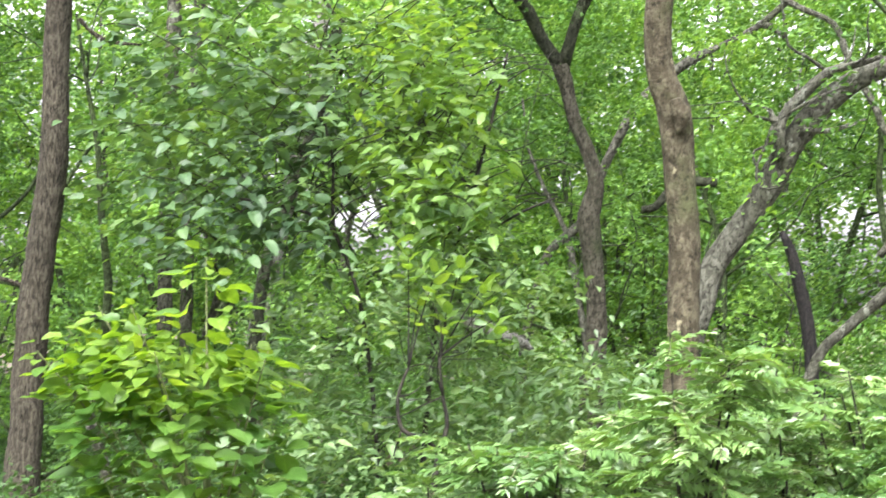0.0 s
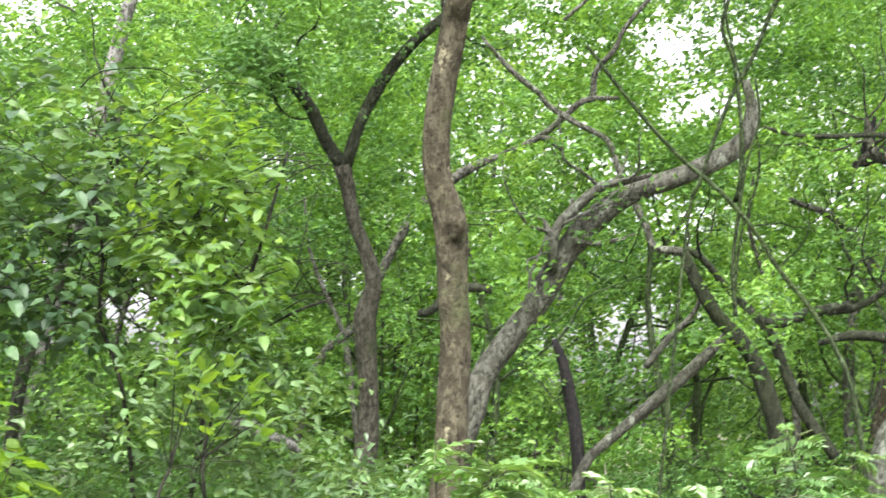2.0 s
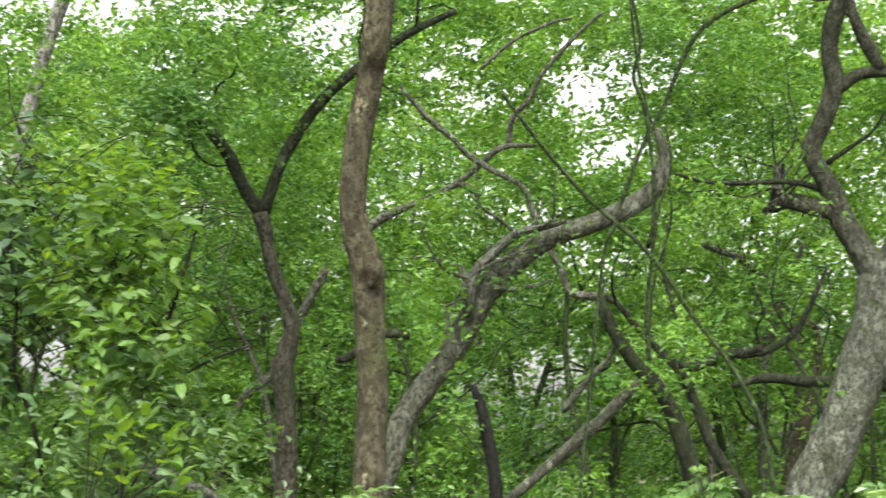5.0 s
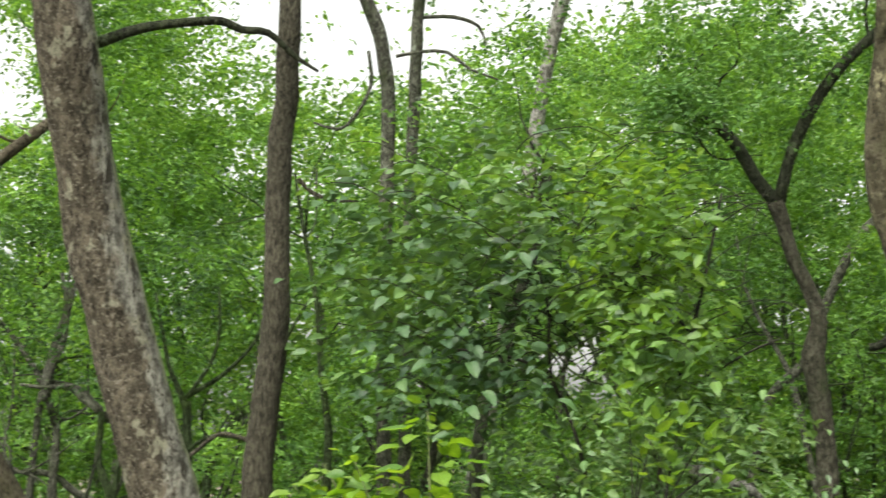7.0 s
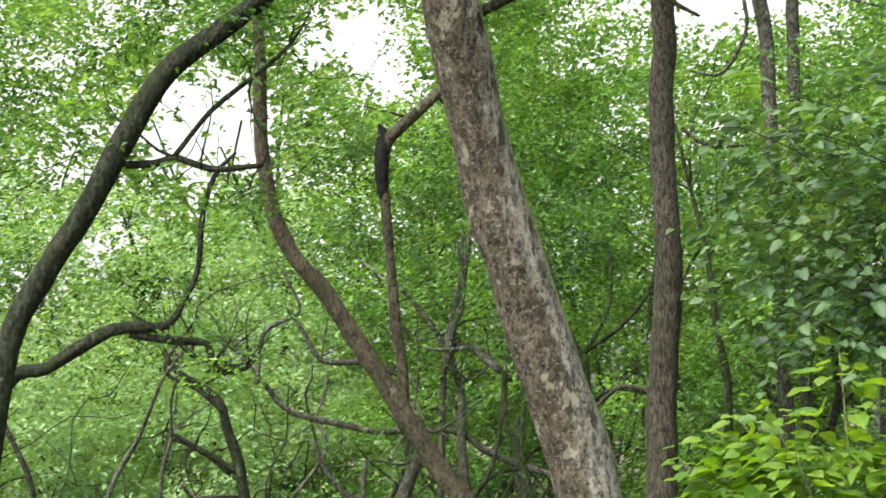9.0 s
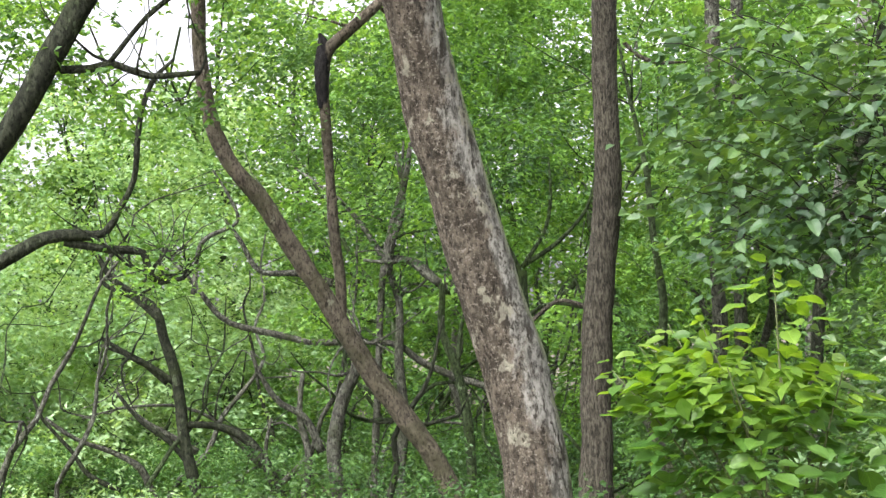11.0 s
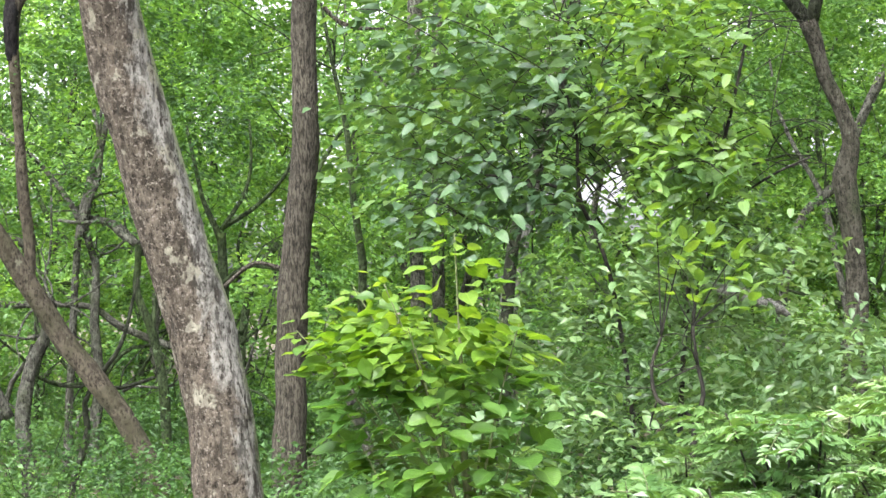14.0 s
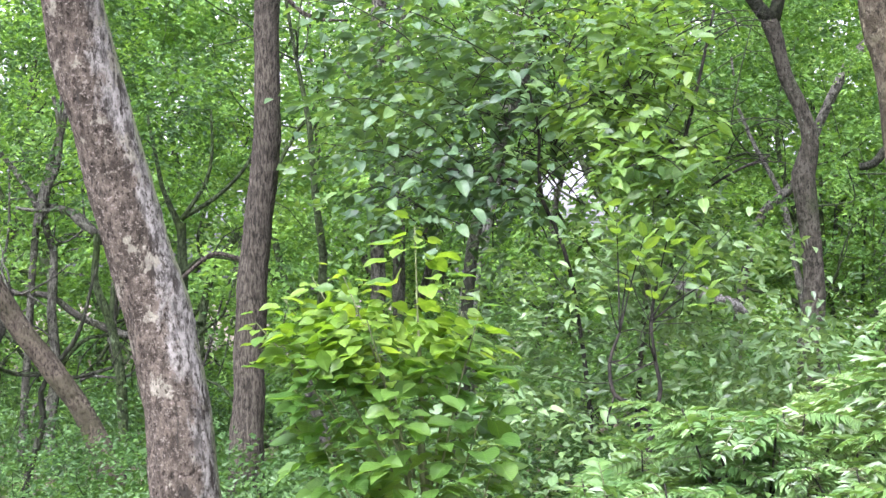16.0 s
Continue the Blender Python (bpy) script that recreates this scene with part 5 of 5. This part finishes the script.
def low_shrub():
    rng = np.random.default_rng(103)
    stems = [rooted([(-0.06, 6.87, 0.65, 0.017), (-0.04, 6.89, 0.83, 0.017), (-0.02, 6.90, 0.97, 0.016)]), [(-0.02, 6.90, 0.97, 0.012), (-0.09, 6.91, 1.03, 0.011), (-0.20, 6.91, 1.08, 0.011), (-0.22, 6.92, 1.24, 0.009), (-0.17, 6.93, 1.38, 0.007)], [(-0.02, 6.90, 0.97, 0.013), (0.02, 6.92, 1.10, 0.011), (-0.00, 6.92, 1.24, 0.009), (-0.02, 6.93, 1.43, 0.007)]]
    o = (stems[0][-1][0], stems[0][-1][1], 0.0)
    shrub = thing("low_shrub", o, "loose shrub with glossy mid-green leaves on dark forked stems", "shrub")
    for s in stems:
        part("stem", tubes_mesh("stem", [s], STEM_DARK, 8, 0.04, 0.05, 5, o), shrub)
    for k, (_, t_) in enumerate(limb_twigs(rng, stems[1:], 14, 0.55)):
        part("twig", tubes_mesh("twig", [t_], STEM_DARK, 5, 0.06, 0.05, 30 + k, o), shrub)
    c = np.vstack([around(rng, 240, (-7, 5), (-6.5, 2.0), (7.5, 8.8)), around(rng, 60, (-3, 4), (-0.5, 3.4), (7.0, 7.9)), around(rng, 110, (2, 8), (-5, -0.9), (7.2, 8.4)), around(rng, 170, (-8, 4), (-10.5, -3.0), (6.9, 8.4))])
    c = c[c[:, 2] > 0.15]
    head = rng.normal(0, 1, c.shape) * (1, 1, 0.35)
    a_, b_, n_ = sprays(rng, c, head, 10, 0.4, 0.2, 0.5, 0.8)
    size = rng.uniform(0.045, 0.092, len(a_))
    # leaves thinned to let the dead log show to the camera
    beside = np.hypot((a_[:, 0] - 0.32) / 0.3, (a_[:, 2] - 1.5 + 0.5 * (a_[:, 0] - 0.4)) / 0.13)
    stay = (beside > 1) | (rng.random(len(a_)) < 0.75)
    a_, b_, n_, size = a_[stay], b_[stay], n_[stay], size[stay]
    near = np.argsort(a_[:, 1])
    one, rest = near[:300], near[300:]
    leaf_parts(shrub, o, a_[one], b_[one], n_[one], size[one], [blade_mesh("leaf", LEAF_SHRUB_ONE, 60 + k, 1.0, 0.44 + 0.05 * k, 0.08 + 0.08 * k) for k in range(4)], rng)
    part("crown", leaves_mesh("crown", a_[rest], b_[rest], n_[rest], size[rest], 0.48, LEAF_SHRUB, BLADE, o), shrub)["kind"] = "stuff"
    # upright young shoots, each with a rosette of pointed light leaves
    blades = [blade_mesh("leaf", LEAF_LIGHT_ONE, 120 + k, 1.0, 0.42 + 0.04 * k, -0.05 + 0.06 * k) for k in range(4)]
    for x, y, z in ((-0.17, 6.9, 1.92), (-0.04, 6.85, 1.84), (0.09, 6.9, 1.9), (0.2, 6.95, 1.78), (-0.12, 7.0, 1.72), (0.02, 6.9, 1.66), (0.26, 6.9, 1.62)):
        foot = stems[1 if x < -0.03 else 2][-1]
        part("shoot", tubes_mesh("shoot", [[foot[:3] + (0.005,), (0.5 * (foot[0] + x), 0.5 * (foot[1] + y) + 0.05, 0.45 * foot[2] + 0.55 * z, 0.004), (x, y, z, 0.002)]], STEM_DARK, 6, 0.06, 0.05, 7, o), shrub)
        n = 8
        turn = np.arange(n) * 2.4 + rng.uniform(0, 6.28)
        rise = np.linspace(0.95, 0.1, n) + rng.normal(0, 0.12, n)
        along = np.stack([np.cos(turn), np.sin(turn), rise], 1)
        normal = np.stack([-np.cos(turn) * rise, -np.sin(turn) * rise, np.ones(n)], 1) + rng.normal(0, 0.2, (n, 3))
        pos = np.array([x, y, z]) - np.array([0, 0, 1]) * np.linspace(0, 0.14, n)[:, None]
        leaf_parts(shrub, o, pos, along, normal, rng.uniform(0.075, 0.115, n), blades, rng)


low_shrub()


# ---------------------------------------------------------------- sapling with bright leaves
def sapling():
    rng = np.random.default_rng(201)
    o = Vector((-0.82, 5.2, 0.0))
    plant = thing("sapling", o, "bright green sapling with large heart-shaped leaves", "sapling")
    centre = Vector((-1.02, 5.12, 0))
    stem = [(-0.78, 5.2, -0.05, 0.03), (-0.8, 5.2, 0.5, 0.026), (-0.86, 5.17, 0.95, 0.016), (-0.85, 5.13, 1.3, 0.005), (-0.86, 5.1, 1.6, 0.002)]
    part("stem", tubes_mesh("stem", [stem], STEM_GREEN, 9, 0.05, 0.05, 3, o), plant)
    young = [blade_mesh("young_leaf", LEAF_YOUNG, k, 0.094 + 0.009 * k, 0.74 + 0.06 * (k % 3), 0.03 + 0.05 * k) for k in range(4)]
    mature = [blade_mesh("leaf", LEAF_MATURE, 10 + k, 0.104 + 0.009 * k, 0.78 + 0.06 * (k % 3), 0.03 + 0.05 * k) for k in range(4)]
    q = rng.normal(0, 1, (360, 3))
    q = unit(q) * rng.uniform(0.1, 1, (360, 1)) ** 0.5 * np.array([0.43, 0.34, 0.5]) + np.array([-0.96, 5.12, 1.02])
    q = q[(q[:, 2] > 0.45) & (q[:, 0] > -1.38 + 0.42 * np.clip(1.15 - q[:, 2], 0, 1))]
    out = q - np.array([-0.95, 5.12, 1.0])
    out[:, 2] = 0
    out = unit(out) - np.array([0, 0, 0.15])
    nrm = rng.normal(0, 0.38, q.shape) + np.array([0, 0, 1])
    part("inner_foliage", leaves_mesh("inner_foliage", q, out + rng.normal(0, 0.45, q.shape) * (1, 1, 0.35), nrm, rng.uniform(0.065, 0.105, len(q)), 0.74, LEAF_INNER, BLADE, o), plant, "darker green inner leaves")["kind"] = "stuff"
    q = unit(rng.normal(0, 1, (250, 3))) * rng.uniform(0.2, 1, (250, 1)) ** 0.5 * np.array([0.4, 0.3, 0.17]) + np.array([-1.02, 5.1, 1.4])
    out = (q - np.array([-0.95, 5.12, 1.4])) * (1, 1, 0)
    out = unit(out) - np.array([0, 0, 0.1])
    nrm = rng.normal(0, 0.38, q.shape) + np.array([0, 0, 1])
    part("upper_foliage", leaves_mesh("upper_foliage", q, out + rng.normal(0, 0.45, q.shape) * (1, 1, 0.35), nrm, rng.uniform(0.06, 0.095, len(q)), 0.72, LEAF_UPPER, BLADE, o), plant, "bright young upper leaves")["kind"] = "stuff"
    shoots = [((-0.86, 5.1, 1.84), 0.9), ((-1.46, 5.06, 1.5), 0.85), ((-1.26, 5.14, 1.66), 0.9), ((-1.12, 5.05, 1.66), 1.0), ((-1.36, 5.1, 1.58), 0.9), ((-0.62, 5.0, 1.5), 0.9), ((-1.0, 4.88, 1.5), 0.8),
              ((-1.25, 4.92, 1.38), 0.8), ((-0.72, 5.3, 1.52), 0.8), ((-0.6, 5.05, 1.22), 0.8), ((-1.36, 5.2, 1.25), 0.7), ((-0.9, 4.85, 1.25), 0.7), ((-1.1, 5.3, 1.5), 0.8),
              ((-0.58, 5.1, 0.98), 0.6), ((-1.2, 4.95, 1.08), 0.6)]
    for (x, y, z), size in shoots:
        root = (-0.86 + 0.1 * (x + 0.86), 5.15, max(0.55, z - 0.75), 0.007)
        mid = (-0.86 + 0.65 * (x + 0.86), 5.15 + 0.6 * (y - 5.15), z - 0.26, 0.004)
        part("shoot", tubes_mesh("shoot", [[root, mid, (x, y, z, 0.002)]], STEM_GREEN, 6, 0.05, 0.05, 7, o), plant)
        n = 25
        turn = rng.uniform(0, 6.28)
        for k in range(n):
            s = ((k + rng.uniform(0, 0.7)) / n) ** 1.25
            at = Vector(mid[:3]).lerp(Vector((x, y, z)), 1 - s * 1.05)
            turn += 2.4 + rng.normal(0, 0.3)
            out = Vector((math.cos(turn), math.sin(turn), 0))
            dist = (0.02 + 0.17 * s) * size
            me = young[rng.integers(4)] if (z - s * 0.34 > 1.3 and rng.random() < 0.85) else mature[rng.integers(4)]
            leaf = new("leaf", me)
            leaf.parent = plant
            k_ = (0.5 + 0.42 * min(1, s * 2.2)) * rng.uniform(0.65, 1.12)
            pitch = -6 + rng.normal(0, 15) + 25 * max(0, 0.2 - s)
            place = at + out * dist + Vector((0, 0, rng.normal(0, 0.02))) - o
            leaf.matrix_basis = Matrix.Translation(place) @ pose(0, 0, 0, 0, 0, math.degrees(turn) - 90) @ pose(0, 0, 0, pitch, rng.normal(0, 20), rng.normal(0, 20)) @ Matrix.Diagonal((k_, k_, k_, 1))
    return plant


sapling()


# ---------------------------------------------------------------- feathery plants
def frond_mesh(name, seed, length=0.34, pairs=13):
    rng = np.random.default_rng(seed)
    pos, along, normal, size = [], [], [], []
    for k in range(pairs):
        s = (k + 1) / pairs
        for q in (-1, 1):
            pos.append((0, length * s, -0.3 * length * s ** 2))
            along.append((q, 0.5 + 0.3 * s + rng.normal(0, 0.15), -0.25 + rng.normal(0, 0.2)))
            normal.append((rng.normal(0, 0.3), rng.normal(0, 0.3) + 0.2 * s, 1))
            size.append(length * 0.24 * (0.65 + 0.6 * math.sin(math.pi * (0.15 + 0.72 * s))) * rng.uniform(0.8, 1.15))
    pos.append((0, length, -0.3 * length)), along.append((0, 1, -0.4)), normal.append((0, 0.3, 1)), size.append(length * 0.18)
    leaf = leaves_mesh(name, np.array(pos, float), np.array(along, float), np.array(normal, float), np.array(size), 0.43, [LEAF_PINNATE, STEM_GREEN], RHOMB)
    v = np.empty(len(leaf.vertices) * 3, np.float32)
    leaf.vertices.foreach_get("co", v)
    f = np.empty(len(leaf.loops), np.int32)
    leaf.loops.foreach_get("vertex_index", f)
    rv, rq, rc = tube([(0, -0.06, 0.0, 0.0025), (0, length * 0.5, -0.075 * length, 0.002), (0, length, -0.3 * length, 0.001)], 4, 0.06, 0, seed)
    v = v.reshape(-1, 3)
    tri = np.vstack([rq[:, [0, 1, 2]], rq[:, [0, 2, 3]]]) + len(v)
    bpy.data.meshes.remove(leaf)
    return mesh_of(name, np.vstack([v, rv]), np.vstack([f.reshape(-1, 3), tri]), [LEAF_PINNATE, STEM_GREEN], False, [0] * (len(f) // 3) + [1] * len(tri))


FRONDS = [frond_mesh("frond", 300 + k, 0.15 + 0.026 * k, 10 + k) for k in range(4)]


def feathery_plant(x, y, top, reach, count, seed, label):
    rng = np.random.default_rng(seed)
    o = Vector((x, y, 0))
    plant = thing("feathery_plant", o, label, "shrub", "feathery plants")
    stems = []
    for k in range(5):
        q = rng.uniform(0, 6.28)
        d = reach * rng.uniform(0.15, 0.7)
        stems.append([(x, y, -0.03, 0.011), (x + 0.3 * d * math.cos(q), y + 0.3 * d * math.sin(q), top * 0.5, 0.008), (x + d * math.cos(q), y + d * math.sin(q), top * rng.uniform(0.82, 0.98), 0.003)])
        part("stem", tubes_mesh("stem", [stems[-1]], STEM_DARK, 6, 0.08, 0.05, seed + k, o), plant)
    for k in range(count):
        s = stems[rng.integers(5)]
        t = 1 - rng.random() ** 1.5 * 0.95
        at = Vector(s[1][:3]).lerp(Vector(s[2][:3]), t) - o
        turn = rng.uniform(0, 360)
        leaf = new("frond", FRONDS[rng.integers(4)])
        leaf.parent = plant
        k_ = rng.uniform(0.75, 1.15)
        leaf.matrix_basis = Matrix.Translation(at) @ pose(0, 0, 0, 0, 0, turn) @ pose(0, 0, 0, 4 + 14 * (t - 0.5) + rng.normal(0, 14), rng.normal(0, 18), 0) @ Matrix.Diagonal((k_, k_, k_, 1))
    return plant


feathery_plant(0.84, 4.95, 1.62, 0.42, 120, 401, "feathery light green plant in front of a trunk")
for k, (x, y, top) in enumerate([(0.35, 5.2, 1.2), (0.75, 4.6, 1.08), (1.25, 5.1, 1.3), (1.55, 4.9, 1.42), (1.75, 5.5, 1.45), (1.2, 4.4, 1.02), (0.1, 4.8, 1.0), (2.1, 5.3, 1.5), (2.6, 5.6, 1.68), (1.9, 4.6, 1.15), (2.9, 5.0, 1.6), (3.2, 5.3, 1.78), (0.5, 5.7, 1.22), (0.9, 6.1, 1.3), (0.2, 5.8, 1.12), (1.0, 5.5, 1.25), (1.5, 4.5, 1.1), (2.3, 4.8, 1.3), (1.6, 6.2, 1.45), (-0.2, 5.2, 0.95), (0.45, 4.6, 0.95), (0.8, 5.05, 1.1), (-0.05, 5.6, 1.0), (1.4, 5.6, 1.35)]):
    feathery_plant(x, y, top, 0.42, 82, 410 + k, "low feathery plant with pinnate green fronds")


# ---------------------------------------------------------------- thicket, undergrowth and forest behind
def forest_tree(rng, k, x, y, z0, z1, radius, clumps, per, count, leaf_len, mat, spread, category="tree", name="forest_tree", label="leafy green forest tree with a thin crooked trunk", branches=7, group="forest trees"):
    o = (x, y, 0.0)
    tree = thing(name, o, label, category, group)
    r0 = 0.016 + 0.006 * z1
    trunk = crooked(rng, (x, y, -0.1), (0, 0, 1), z1 * 0.62, r0, 8, 0.3, 0.45)
    many = [trunk]
    for _ in range(branches):
        p = trunk[rng.integers(1, len(trunk) - 1)]
        d = unit(rng.normal(0, 1, 3) * (1, 1, 0.3) + np.array([0, 0, 0.35]))
        many.append(crooked(rng, p[:3], d, radius * rng.uniform(0.8, 1.4), p[3] * 0.55, 6, 0.45, 0.12))
    part("trunk", tubes_mesh("trunk", [trunk], BARK_GREY if k % 3 == 0 else BARK_MOSSY, 8, 0.2, 0.07, k, o), tree)
    for b_ in many[1:]:
        part("limb", tubes_mesh("limb", [b_], BARK_MOSSY, 5, 0.15, 0.06, k, o), tree)
    c, h = crown_points(rng, x, y, z0, z1, radius, clumps, per, spread)
    if len(c):
        a_, b_, n_ = sprays(rng, c, h, count, leaf_len * 5.0)
        whole = unbroken(a_, rng)
        a_, b_, n_ = a_[whole], b_[whole], n_[whole]
        part("crown", leaves_mesh("crown", a_, b_, n_, rng.uniform(0.6, 1.2, len(a_)) * leaf_len, 0.56, mat, RHOMB, o), tree)["kind"] = "stuff"
    return tree


rng = np.random.default_rng(777)
number = 0
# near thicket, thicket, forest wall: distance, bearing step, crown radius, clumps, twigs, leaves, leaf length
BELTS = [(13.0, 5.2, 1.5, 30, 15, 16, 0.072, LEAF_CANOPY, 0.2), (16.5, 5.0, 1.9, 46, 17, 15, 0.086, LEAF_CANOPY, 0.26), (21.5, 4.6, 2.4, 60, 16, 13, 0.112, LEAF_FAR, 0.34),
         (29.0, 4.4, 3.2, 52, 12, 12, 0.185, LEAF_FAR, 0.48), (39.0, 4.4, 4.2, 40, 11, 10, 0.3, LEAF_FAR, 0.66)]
for dist, step, radius, clumps, per, count, leaf_len, mat, spread in BELTS:
    bearing = -50.0
    while bearing < 44:
        if (bearing < -26 and dist < 14) or (bearing < -28 and dist < 20):
            bearing += step
            continue
        b = radians(bearing + rng.uniform(-1.5, 1.5))
        d = dist * rng.uniform(0.93, 1.08)
        z1 = 1.6 + d * math.tan(radians(23)) * rng.uniform(0.9, 1.1)
        forest_tree(rng, number, d * math.sin(b), d * math.cos(b), ((1.6 if dist < 15 else 1.1) if dist < 20 else 0.15) if bearing < -15 else 0.4, z1, radius, clumps, per, count, leaf_len, mat, spread)
        number += 1
        bearing += step
for turn, d in ((4.5, 20.0), (7.2, 18.5), (9.0, 25.0), (5.8, 26.0), (-19.5, 20.0)):
    b = radians(turn)
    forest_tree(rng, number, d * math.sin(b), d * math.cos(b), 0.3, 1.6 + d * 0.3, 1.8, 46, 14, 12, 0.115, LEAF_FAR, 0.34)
    number += 1
# left thicket in the paled leaf, bright haze put into its colour
for k in range(9):
    b, d = radians(-48 + 2.3 * k), 16.6 + 1.3 * (k % 3)
    forest_tree(rng, number, d * math.sin(b), d * math.cos(b), 0.1, 1.6 + d * (0.05, 0.16, 0.1, 0.2)[k % 4], 1.3, 50, 14, 11, 0.085, LEAF_HAZY, 0.3, label="pale green fine-leaved thicket tree, paled to stand for hazy light")
    number += 1
# undergrowth
for k in range(60):
    turn = -44 + 80 * (k + rng.uniform(0, 1)) / 60
    b, d = radians(turn), rng.uniform(12.3 if turn > 18 else 9.2, 15.0) if turn > -15 else rng.uniform(13.5, 18.0)
    high = rng.uniform(0.4, 0.8) if turn < -15 else rng.uniform(0.9, 1.5)
    forest_tree(rng, k, d * math.sin(b), d * math.cos(b), 0.1, high, 0.8, 28, 8, 11, 0.052, LEAF_DARKER if -27 < turn < -10 else LEAF_UNDER, 0.18, "shrub", "undergrowth_shrub", "dense low green undergrowth shrub", 4, "undergrowth shrubs")
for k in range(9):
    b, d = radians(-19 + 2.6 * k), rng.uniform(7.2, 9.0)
    forest_tree(rng, k, d * math.sin(b), d * math.cos(b), 0.1, rng.uniform(0.55, 0.85), 0.6, 24, 7, 10, 0.048, LEAF_DARKER, 0.16, "shrub", "undergrowth_shrub", "dense low green undergrowth shrub", 4, "undergrowth shrubs")

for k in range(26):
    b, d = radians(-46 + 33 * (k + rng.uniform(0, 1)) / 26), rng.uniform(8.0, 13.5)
    forest_tree(rng, k, d * math.sin(b), d * math.cos(b), 0.06, rng.uniform(0.2, 0.75), 0.85, 32, 7, 10, 0.05, LEAF_HAZY if b < radians(-33) else LEAF_DARKER, 0.16, "shrub", "undergrowth_shrub", "dense low green undergrowth shrub", 3, "undergrowth shrubs")


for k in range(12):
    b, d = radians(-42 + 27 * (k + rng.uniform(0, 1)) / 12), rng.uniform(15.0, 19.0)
    forest_tree(rng, k, d * math.sin(b), d * math.cos(b), 0.2, rng.uniform(0.7, 1.15), 0.7, 22, 7, 9, 0.085, LEAF_HAZY if b < radians(-32) else LEAF_CANOPY, 0.2, "shrub", "leafy_shrub", "loose mid-green shrub with thin stems", 5, "leafy shrubs")


sprig = np.random.default_rng(611)
for x, y, z0, z1, r in ((-3.45, 8.25, 0.3, 0.98, 0.3), (-3.75, 8.1, 0.15, 0.75, 0.3), (-4.9, 8.6, 0.1, 0.55, 0.45)):
    forest_tree(sprig, 3, x, y, z0, z1, r, 16, 7, 10, 0.034, LEAF_UNDER, 0.1, "shrub", "fine_leaved_shrub", "small fine-leaved green shrub at a trunk's foot", 3, "fine-leaved shrubs")

# tangle of thin crooked stems
def thin_tree(rng, k, x, y, high):
    o = (x, y, 0.0)
    tree = thing("crooked_thin_tree", o, "thin crooked grey tree in the tangled thicket", "tree", "thin thicket trees")
    lean = rng.normal(0, 0.35, 3) * (1, 1, 0) + np.array([0, 0, 1])
    trunk = crooked(rng, (x, y, -0.1), lean, high, rng.uniform(0.018, 0.042), 10, 0.34, 0.2)
    bark = (BARK_GREY, BARK_MOSSY, BARK_LICHEN)[k % 3]
    part("trunk", tubes_mesh("trunk", [trunk], bark, 7, 0.12, 0.08, k, o), tree)
    for q in range(4):
        p = trunk[rng.integers(3, len(trunk))]
        d = unit(rng.normal(0, 1, 3) * (1, 1, 0.4) + np.array([0, 0, 0.25]))
        limb = crooked(rng, p[:3], d, high * rng.uniform(0.25, 0.6), max(0.008, p[3] * 0.6), 7, 0.5, 0.1)
        part("limb", tubes_mesh("limb", [limb], bark, 5, 0.12, 0.07, q, o), tree)


for k in range(25):
    b, d = radians(-45 + 33 * (k + rng.uniform(0, 1)) / 25), rng.uniform(11.5, 19.0)
    thin_tree(rng, k, d * math.sin(b), d * math.cos(b), rng.uniform(2.6, 4.6))
for k in range(16):
    b, d = radians(8 + 28 * (k + rng.uniform(0, 1)) / 16), rng.uniform(12, 16.0)
    thin_tree(rng, k, d * math.sin(b), d * math.cos(b), rng.uniform(2.4, 4.2))
# unseen wood added behind and beside the clearing, low to admit sky light
for k in range(16):
    b, d = radians(60 + 240 * k / 15), rng.uniform(11, 16)
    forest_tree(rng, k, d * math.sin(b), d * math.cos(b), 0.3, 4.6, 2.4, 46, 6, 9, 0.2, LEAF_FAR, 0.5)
